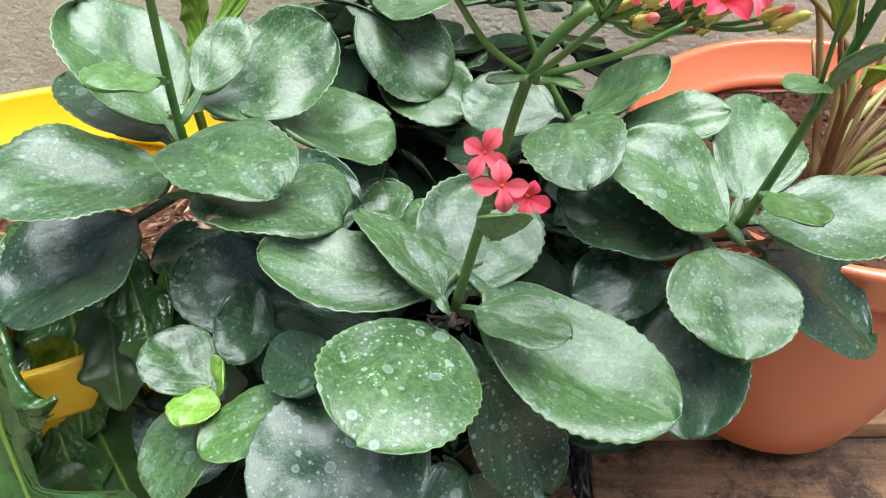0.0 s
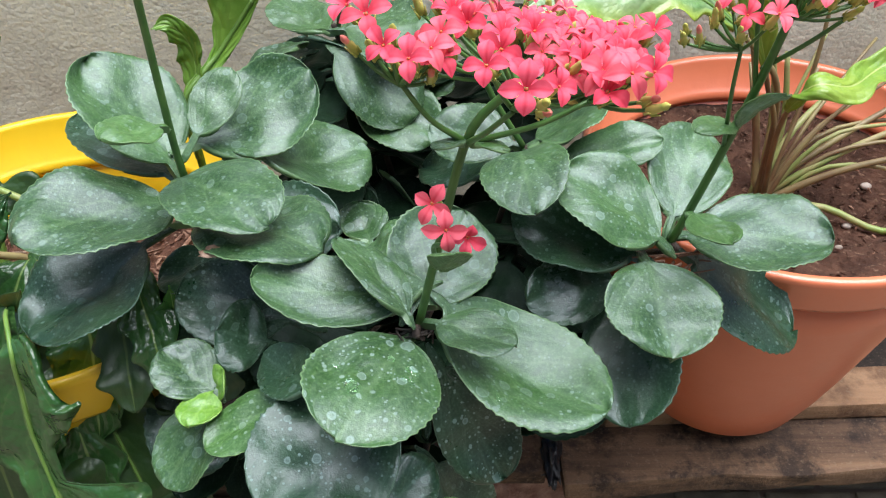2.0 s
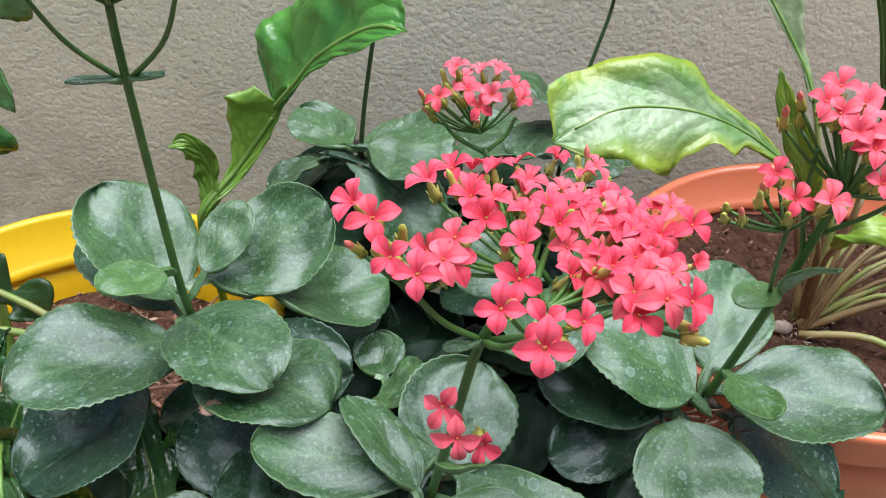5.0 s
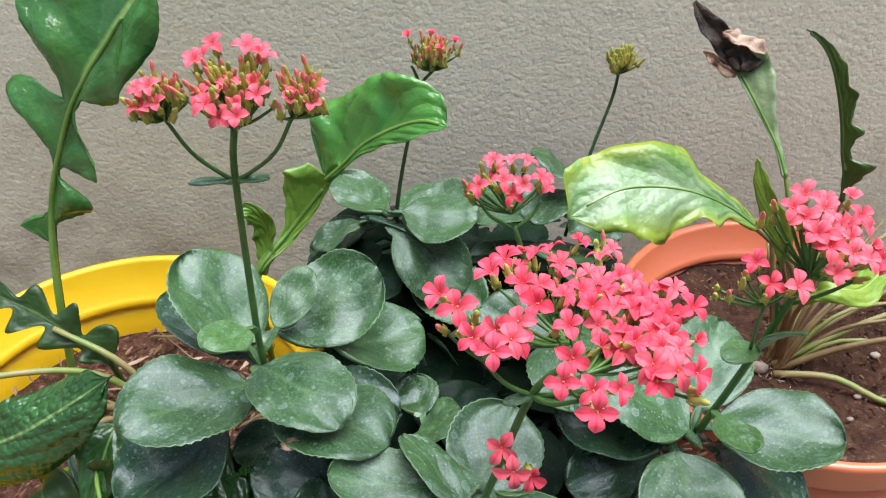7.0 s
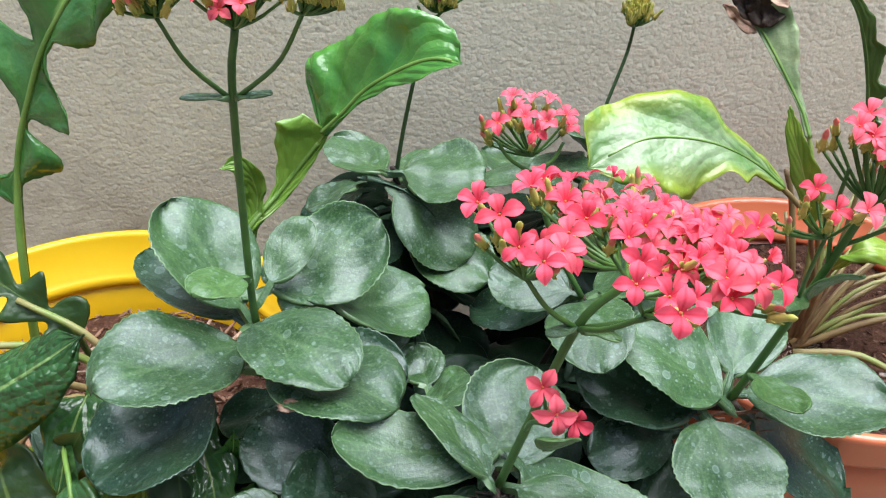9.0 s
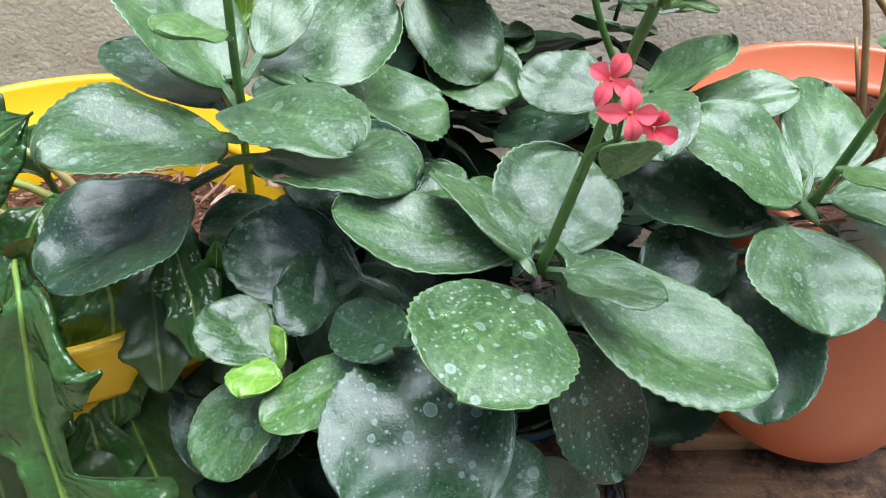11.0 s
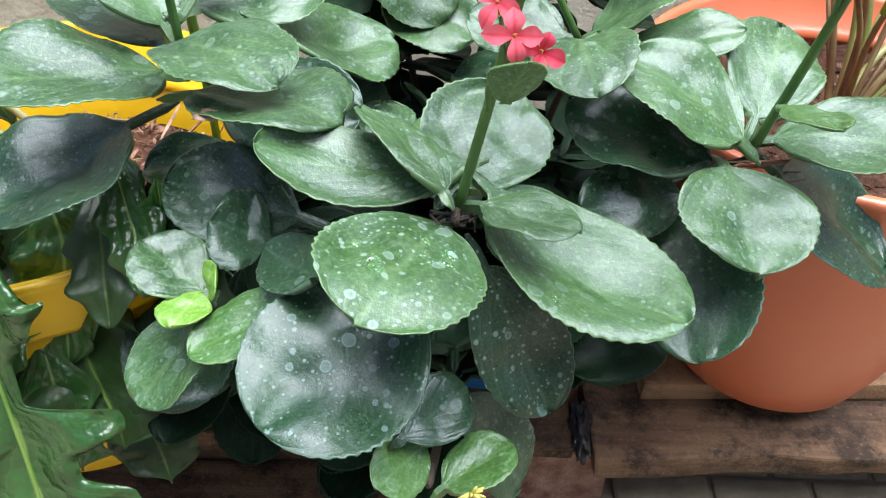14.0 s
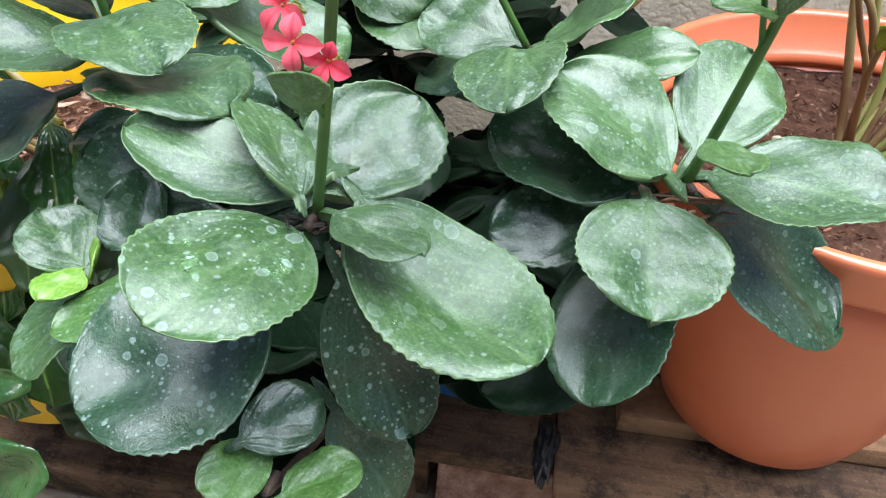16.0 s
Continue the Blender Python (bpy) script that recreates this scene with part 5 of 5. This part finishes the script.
# ---------------------------------------------------------------- lobed plants
left_plant = thing("gerbera_plant", "leafy gerbera with long lobed green leaves in the yellow pot", "plant", "lobed plants")
right_plant = thing("gerbera_plant", "gerbera with yellowing and withered leaves in the terracotta pot", "plant", "lobed plants")
shaped_leaf(left_plant, [(-0.325, 0.430, 0.246), (-0.327, 0.450, 0.298), (-0.328, 0.460, 0.332), (-0.327, 0.470, 0.371), (-0.324, 0.480, 0.408), (-0.315, 0.485, 0.446), (-0.302, 0.486, 0.477), (-0.286, 0.487, 0.510), (-0.268, 0.488, 0.536), (-0.251, 0.488, 0.556), (-0.235, 0.488, 0.576), (-0.210, 0.489, 0.605)],
            [1, 12, 24, 18, 8, 3, 2, 2, 2, 3, 3, 3, 3, 5, 8, 17, 29, 48, 58, 59, 49, 21, 11, 15, 18, 29, 43, 56, 68, 77, 81, 85, 88, 88, 88, 88, 84, 79, 74, 69, 61, 50, 38, 20, 0],
            [1, 1, 1, 2, 7, 14, 21, 27, 28, 27, 21, 4, 3, 5, 18, 30, 39, 38, 37, 25, 11, 6, 4, 5, 5, 13, 20, 24, 27, 29, 30, 31, 32, 32, 33, 33, 32, 30, 29, 27, 25, 21, 16, 9, 0],
            (0.10, -0.65, 0.78), M_GERBERA_GLOSSY, 0.40, 4, (0.05, -0.15), wave=0.75, label="tall deeply lobed glossy green leaf", rows_n=170, rib=0.0036)
# the bright leaf that folds over: pale underside below, glossy blade above
shaped_leaf(left_plant, [(-0.168, 0.470, 0.246), (-0.164, 0.456, 0.345), (-0.158, 0.440, 0.404), (-0.139, 0.458, 0.425), (-0.124, 0.465, 0.443), (-0.111, 0.466, 0.460), (-0.103, 0.464, 0.472)],
            [2, 3, 3, 5, 13, 24, 30, 20], [2, 4, 6, 7, 7, 6, 4, 2], (-0.15, -0.9, 0.1), M_UNDER, 0.62, 14, (0.0, 0.0), wave=0.3, label="pale lime underside of a folded leaf", rib=0.0026)
shaped_leaf(left_plant, [(-0.105, 0.464, 0.470), (-0.091, 0.456, 0.488), (-0.076, 0.448, 0.508), (-0.055, 0.437, 0.526), (-0.036, 0.425, 0.538), (-0.020, 0.415, 0.540)],
            [14, 50, 47, 38, 44, 46, 44, 40, 37, 36, 35, 37, 36, 33, 29, 27, 24, 19, 12, 0], [2, 2, 3, 3, 4, 5, 6, 7, 8, 9, 10, 10, 11, 12, 13, 13, 12, 10, 6, 0],
            (-0.25, -0.6, 0.75), M_GERBERA_LIGHT, 0.0, 16, (0.05, 0.0), wave=0.5, label="bright glossy green blade curling over", rib=0.0022)
shaped_leaf(left_plant, [(-0.155, 0.445, 0.400), (-0.150, 0.450, 0.425), (-0.151, 0.448, 0.443), (-0.159, 0.445, 0.455), (-0.169, 0.440, 0.455)],
            [3, 8, 11, 9, 10, 6, 0], [3, 6, 4, 8, 9, 7, 0], (-0.1, -0.9, 0.4), M_UNDER, 0.1, 12, wave=0.6, label="small pale lime leaf lobe")
shaped_leaf(left_plant, [(-0.335, 0.420, 0.246), (-0.395, 0.370, 0.335), (-0.360, 0.325, 0.352), (-0.301, 0.304, 0.372), (-0.255, 0.304, 0.400), (-0.216, 0.314, 0.425)],
            [3, 10, 15, 19, 21, 23, 25, 26, 26, 24, 17, 0], [3, 10, 17, 18, 21, 22, 25, 26, 25, 23, 17, 0], (0, -0.55, 0.85), M_CRINKLED, 0.36, -14, wave=0.6, label="puckered dark green leaf")
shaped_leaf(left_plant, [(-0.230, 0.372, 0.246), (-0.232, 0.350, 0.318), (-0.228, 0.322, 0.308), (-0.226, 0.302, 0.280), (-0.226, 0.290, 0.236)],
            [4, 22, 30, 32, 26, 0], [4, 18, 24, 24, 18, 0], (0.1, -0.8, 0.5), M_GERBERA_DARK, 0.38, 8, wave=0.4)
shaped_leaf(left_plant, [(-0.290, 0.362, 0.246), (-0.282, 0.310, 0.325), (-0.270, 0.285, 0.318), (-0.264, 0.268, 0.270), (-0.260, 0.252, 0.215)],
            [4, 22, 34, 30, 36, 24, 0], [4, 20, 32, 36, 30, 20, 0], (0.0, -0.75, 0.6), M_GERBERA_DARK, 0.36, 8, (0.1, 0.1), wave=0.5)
shaped_leaf(left_plant, [(-0.240, 0.345, 0.246), (-0.224, 0.300, 0.300), (-0.214, 0.276, 0.264), (-0.207, 0.262, 0.228), (-0.204, 0.254, 0.200)],
            [4, 16, 10, 24, 14, 22, 0], [4, 14, 10, 24, 16, 22, 0], (0.0, -0.75, 0.6), M_GERBERA, 0.40, 8, (0.2, 0.2), wave=0.5)
shaped_leaf(left_plant, [(-0.232, 0.356, 0.246), (-0.208, 0.318, 0.332), (-0.200, 0.304, 0.325), (-0.200, 0.294, 0.304), (-0.201, 0.284, 0.284), (-0.204, 0.276, 0.258)],
            [4, 15, 20, 15, 20, 14, 0], [4, 20, 26, 24, 26, 20, 0], (0.05, -0.8, 0.55), M_GERBERA, 0.42, 8, (0.1, 0.1), wave=0.5)
# leaves that hang over the front of the yellow pot
shaped_leaf(left_plant, [(-0.262, 0.372, 0.246), (-0.240, 0.310, 0.345), (-0.219, 0.266, 0.360), (-0.220, 0.258, 0.333), (-0.221, 0.250, 0.304), (-0.217, 0.240, 0.271), (-0.211, 0.227, 0.232), (-0.208, 0.218, 0.203), (-0.210, 0.210, 0.172)],
            [8, 20, 34, 42, 37, 31, 18, 11, 11, 11, 60, 61, 34, 33, 60, 66, 54, 40, 24, 0], [10, 26, 32, 38, 44, 44, 40, 28, 17, 14, 14, 18, 36, 42, 36, 30, 38, 32, 16, 0],
            (-0.1, -0.7, 0.65), M_GERBERA, 0.46, 12, (-0.12, 0.25), wave=0.55, label="large lobed leaf with a pale midrib", rows_n=150, rib=0.0019)
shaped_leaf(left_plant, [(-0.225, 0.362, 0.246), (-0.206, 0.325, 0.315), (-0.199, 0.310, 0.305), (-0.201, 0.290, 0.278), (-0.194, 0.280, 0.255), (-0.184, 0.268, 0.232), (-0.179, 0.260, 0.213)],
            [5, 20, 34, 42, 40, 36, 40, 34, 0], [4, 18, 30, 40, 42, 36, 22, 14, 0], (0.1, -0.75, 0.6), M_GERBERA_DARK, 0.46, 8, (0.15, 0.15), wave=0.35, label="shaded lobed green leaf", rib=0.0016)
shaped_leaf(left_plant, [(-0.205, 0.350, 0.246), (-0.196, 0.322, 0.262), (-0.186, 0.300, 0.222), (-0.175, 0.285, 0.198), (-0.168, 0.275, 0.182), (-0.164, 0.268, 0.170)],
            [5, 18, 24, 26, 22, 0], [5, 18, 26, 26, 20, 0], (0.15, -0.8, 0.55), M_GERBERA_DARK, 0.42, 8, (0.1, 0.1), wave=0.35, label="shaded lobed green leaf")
shaped_leaf(left_plant, [(-0.180, 0.360, 0.246), (-0.160, 0.322, 0.298), (-0.150, 0.310, 0.328), (-0.143, 0.300, 0.354), (-0.139, 0.294, 0.376)],
            [4, 12, 18, 19, 14, 5, 0], [4, 14, 18, 17, 13, 6, 0], (0.1, -0.85, 0.5), M_GERBERA_GLOSSY, 0.36, 10, wave=0.4, label="glossy deep green leaf")
shaped_leaf(left_plant, [(-0.215, 0.380, 0.246), (-0.200, 0.348, 0.272), (-0.190, 0.340, 0.296), (-0.181, 0.335, 0.318), (-0.166, 0.328, 0.336)],
            [3, 14, 5, 16, 6, 13, 4, 0], [3, 12, 4, 15, 5, 12, 5, 0], (0.0, -0.7, 0.7), M_GERBERA, 0.30, 6, (0.2, 0.2), wave=0.5, label="small lobed green leaf")
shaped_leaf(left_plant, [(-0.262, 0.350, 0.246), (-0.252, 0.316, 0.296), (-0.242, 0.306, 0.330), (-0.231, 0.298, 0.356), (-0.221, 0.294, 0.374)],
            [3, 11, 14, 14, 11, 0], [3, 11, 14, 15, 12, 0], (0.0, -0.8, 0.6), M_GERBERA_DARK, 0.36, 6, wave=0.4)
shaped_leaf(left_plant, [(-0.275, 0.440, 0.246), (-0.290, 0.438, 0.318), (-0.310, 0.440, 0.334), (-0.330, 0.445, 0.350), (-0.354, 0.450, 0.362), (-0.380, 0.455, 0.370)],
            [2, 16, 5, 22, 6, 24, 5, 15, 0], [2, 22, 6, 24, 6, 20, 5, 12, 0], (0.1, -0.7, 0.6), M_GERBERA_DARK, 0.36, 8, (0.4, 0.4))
for k, tip in enumerate(((-0.155, 0.290, 0.345), (-0.172, 0.285, 0.328), (-0.135, 0.300, 0.300), (-0.225, 0.270, 0.290))):
    root = (-0.205 + 0.004 * k, 0.385, 0.246)
    top = ((root[0] + tip[0]) / 2, (root[1] + tip[1]) / 2, max(root[2], tip[2]) + 0.010)
    lobed_leaf(left_plant, [root, top, tip, (tip[0] + 0.15 * (tip[0] - root[0]), tip[1] - 0.02, tip[2] - 0.025)], 0.017 + 0.003 * (k % 3), (0.1, -0.6, 0.8), (M_GERBERA_DARK, M_GERBERA)[k % 3 == 0], 3, 0.35, 10, 0.42, phase=0.13 * k)

lobed_leaf(left_plant, [(-0.250, 0.370, 0.246), (-0.236, 0.338, 0.345), (-0.232, 0.324, 0.365), (-0.236, 0.302, 0.354), (-0.240, 0.284, 0.332)], 0.019, (0, -0.6, 0.8), M_GERBERA, 2, 0.25, 6, 0.36)
lobed_leaf(left_plant, [(-0.268, 0.372, 0.246), (-0.260, 0.352, 0.315), (-0.272, 0.336, 0.312), (-0.296, 0.322, 0.296), (-0.312, 0.312, 0.288)], 0.008, (0, -0.5, 0.85), M_LIMELEAF, 2, 0.2, 20, 0.3)
for k, pts in enumerate(([(-0.240, 0.430, 0.250), (-0.290, 0.425, 0.310), (-0.345, 0.400, 0.335), (-0.400, 0.38, 0.33)], [(-0.245, 0.430, 0.250), (-0.290, 0.390, 0.315), (-0.335, 0.350, 0.330), (-0.37, 0.32, 0.31)],
                         [(-0.250, 0.440, 0.250), (-0.275, 0.430, 0.320), (-0.325, 0.440, 0.345)], [(-0.235, 0.420, 0.250), (-0.270, 0.370, 0.320), (-0.300, 0.330, 0.300)])):
    bm = bmesh.new()
    tube(bm, pts, (0.0032, 0.0022), 8)
    part("leaf_stalk", bm, (M_STALK, M_STALK_RED)[k % 2], left_plant)

shaped_leaf(right_plant, [(0.247, 0.472, 0.294), (0.240, 0.460, 0.370), (0.228, 0.450, 0.410), (0.214, 0.450, 0.428), (0.193, 0.447, 0.448), (0.168, 0.443, 0.468), (0.141, 0.437, 0.483), (0.111, 0.430, 0.491), (0.084, 0.420, 0.492), (0.056, 0.408, 0.480)],
            [3, 6, 8, 20, 17, 25, 37, 38, 35, 29, 22, 0], [3, 5, 8, 10, 14, 29, 31, 30, 30, 29, 26, 0], (0.05, -0.62, 0.78), M_YELLOWING, 0.52, 5, wave=0.5, label="yellow-green ageing leaf with pale veins", rib=0.0012, stem=(0.0024, 0.0018, M_STALK_RED))
shaped_leaf(right_plant, [(0.251, 0.480, 0.294), (0.246, 0.484, 0.370), (0.230, 0.490, 0.441), (0.222, 0.505, 0.470), (0.211, 0.520, 0.490), (0.198, 0.535, 0.510), (0.186, 0.548, 0.527), (0.182, 0.552, 0.533)],
            [2, 2, 2, 2, 3, 3, 3, 2], [2, 2, 4, 8, 15, 21, 22, 18], (-0.2, -0.85, 0.4), M_WITHER, 0.62, 12, wave=0.4, label="withering leaf on a pale stalk", rib=0.0015, stem=(0.0022, 0.0016, M_STALK))
shaped_leaf(right_plant, [(0.188, 0.549, 0.522), (0.176, 0.558, 0.540), (0.166, 0.565, 0.549), (0.156, 0.572, 0.562)], [5, 9, 9, 9, 6, 2], [5, 9, 10, 10, 7, 2], (-0.2, -0.85, 0.4), M_DEAD, 0.0, 30, wave=0.6, label="curled dead brown leaf tip", rows_n=30)
shaped_leaf(right_plant, [(0.182, 0.550, 0.529), (0.190, 0.548, 0.534), (0.197, 0.545, 0.534), (0.206, 0.542, 0.532)], [5, 5, 5, 4, 2], [9, 15, 15, 14, 4], (0.1, -0.9, 0.3), M_DEAD, 0.0, 18, wave=0.7, label="curled dead brown leaf tip", rows_n=30)
shaped_leaf(right_plant, [(0.176, 0.553, 0.546), (0.185, 0.547, 0.543), (0.193, 0.543, 0.541), (0.204, 0.538, 0.537)], [2, 8, 6, 8, 3], [2, 4, 3, 4, 1], (0.2, -0.7, 0.7), M_TAN, 0.0, 15, wave=0.8, label="curled tan dry leaf flap", rows_n=24)
shaped_leaf(right_plant, [(0.189, 0.546, 0.518), (0.177, 0.546, 0.524), (0.168, 0.546, 0.532), (0.162, 0.546, 0.535)], [3, 6, 4, 5, 1], [1, 3, 2, 4, 1], (-0.2, -0.9, 0.2), M_TAN, 0.0, 30, wave=0.9, label="shrivelled brown leaf edge", rows_n=24)
shaped_leaf(right_plant, [(0.255, 0.482, 0.294), (0.272, 0.495, 0.370), (0.275, 0.505, 0.442), (0.268, 0.510, 0.473), (0.262, 0.515, 0.498), (0.254, 0.520, 0.522), (0.245, 0.525, 0.541), (0.236, 0.530, 0.552), (0.227, 0.535, 0.557)],
            [1, 1, 1, 1, 2, 2, 2, 2, 2, 2, 2, 2, 2, 2, 2, 1, 1, 1, 1, 1, 0], [1, 2, 5, 12, 22, 6, 5, 8, 15, 6, 8, 10, 13, 7, 8, 9, 6, 5, 3, 2, 0], (-0.5, -0.8, 0.2), M_SAW, 0.50, 12, label="narrow saw-toothed green leaf", rows_n=150, stem=(0.0022, 0.0014, M_STALK_RED))
shaped_leaf(right_plant, [(0.250, 0.470, 0.294), (0.238, 0.455, 0.370), (0.220, 0.440, 0.410), (0.205, 0.430, 0.446), (0.192, 0.425, 0.472), (0.181, 0.425, 0.494), (0.174, 0.430, 0.514)], [3, 4, 6, 8, 6, 5, 0], [3, 8, 11, 10, 7, 5, 0], (-0.3, -0.9, 0.3), M_LIMELEAF, 0.60, 15, label="narrow yellow young leaf", stem=(0.0020, 0.0016, M_STALK_RED))
shaped_leaf(right_plant, [(0.252, 0.470, 0.296), (0.228, 0.425, 0.390), (0.226, 0.395, 0.436), (0.252, 0.400, 0.434), (0.284, 0.430, 0.431), (0.330, 0.450, 0.440)], [3, 6, 10, 7, 11, 9, 10, 6, 0], [3, 6, 10, 13, 8, 13, 10, 6, 0], (0, -0.5, 0.9), M_LIMELEAF, 0.45, 12, wave=0.7, label="lime green lobed leaf", stem=(0.0022, 0.0016, M_STALK_RED))
for k, pts in enumerate(([(0.246, 0.470, 0.300), (0.268, 0.490, 0.343), (0.318, 0.530, 0.365), (0.37, 0.55, 0.40)], [(0.246, 0.470, 0.300), (0.285, 0.480, 0.331), (0.339, 0.500, 0.356), (0.40, 0.52, 0.38)],
                         [(0.245, 0.465, 0.300), (0.280, 0.465, 0.330), (0.327, 0.470, 0.355), (0.40, 0.47, 0.39)], [(0.245, 0.460, 0.300), (0.282, 0.455, 0.327), (0.322, 0.450, 0.346), (0.40, 0.44, 0.37)],
                         [(0.243, 0.455, 0.300), (0.282, 0.440, 0.312), (0.326, 0.420, 0.305), (0.365, 0.405, 0.345), (0.42, 0.39, 0.35)], [(0.247, 0.475, 0.300), (0.242, 0.490, 0.345), (0.229, 0.500, 0.405), (0.22, 0.505, 0.43)],
                         [(0.251, 0.480, 0.300), (0.260, 0.490, 0.350), (0.253, 0.500, 0.404)])):
    bm = bmesh.new()
    tube(bm, pts, (0.0029, 0.0020), 8)
    part("leaf_stalk", bm, (M_STALK, M_STALK_RED)[k % 2], right_plant)
for k, (dx, dy, dz, lift) in enumerate(((0.10, 0.06, 0.075, 0.02), (0.12, 0.03, 0.055, 0.03), (0.13, 0.00, 0.060, 0.02), (0.085, 0.075, 0.095, 0.01), (0.045, 0.05, 0.11, 0.00), (0.065, 0.02, 0.10, 0.01), (0.025, 0.03, 0.10, 0.0), (0.12, -0.025, 0.035, 0.025), (0.14, 0.045, 0.045, 0.03), (-0.01, 0.045, 0.09, 0.0))):
    root = Vector((0.243 + 0.003 * (k % 4), 0.458 + 0.004 * (k % 5), 0.296))
    bm = bmesh.new()
    tube(bm, [root, root + Vector((0.35 * dx, 0.35 * dy, 0.45 * dz + lift)), root + Vector((dx, dy, dz))], (0.0021, 0.0012), 7)
    part("leaf_stalk", bm, (M_STALK_RED, M_STALK, M_STALK_RED)[k % 3], right_plant)
rng = random.Random(15)
bm = bmesh.new()
for _ in range(70):
    d = Vector((rng.uniform(-1, 1), rng.uniform(-1, 0.6), rng.uniform(0.1, 1))).normalized()
    foot = Vector((0.246, 0.462, 0.294)) + Vector((rng.uniform(-1, 1), rng.uniform(-1, 1), 0)) * 0.012
    tube(bm, [foot, foot + d * rng.uniform(0.006, 0.014)], (0.0009, 0.0003), 5, 3)
part("crown_fuzz", bm, M_STONE, right_plant, "pale woolly fuzz at the plant's crown")
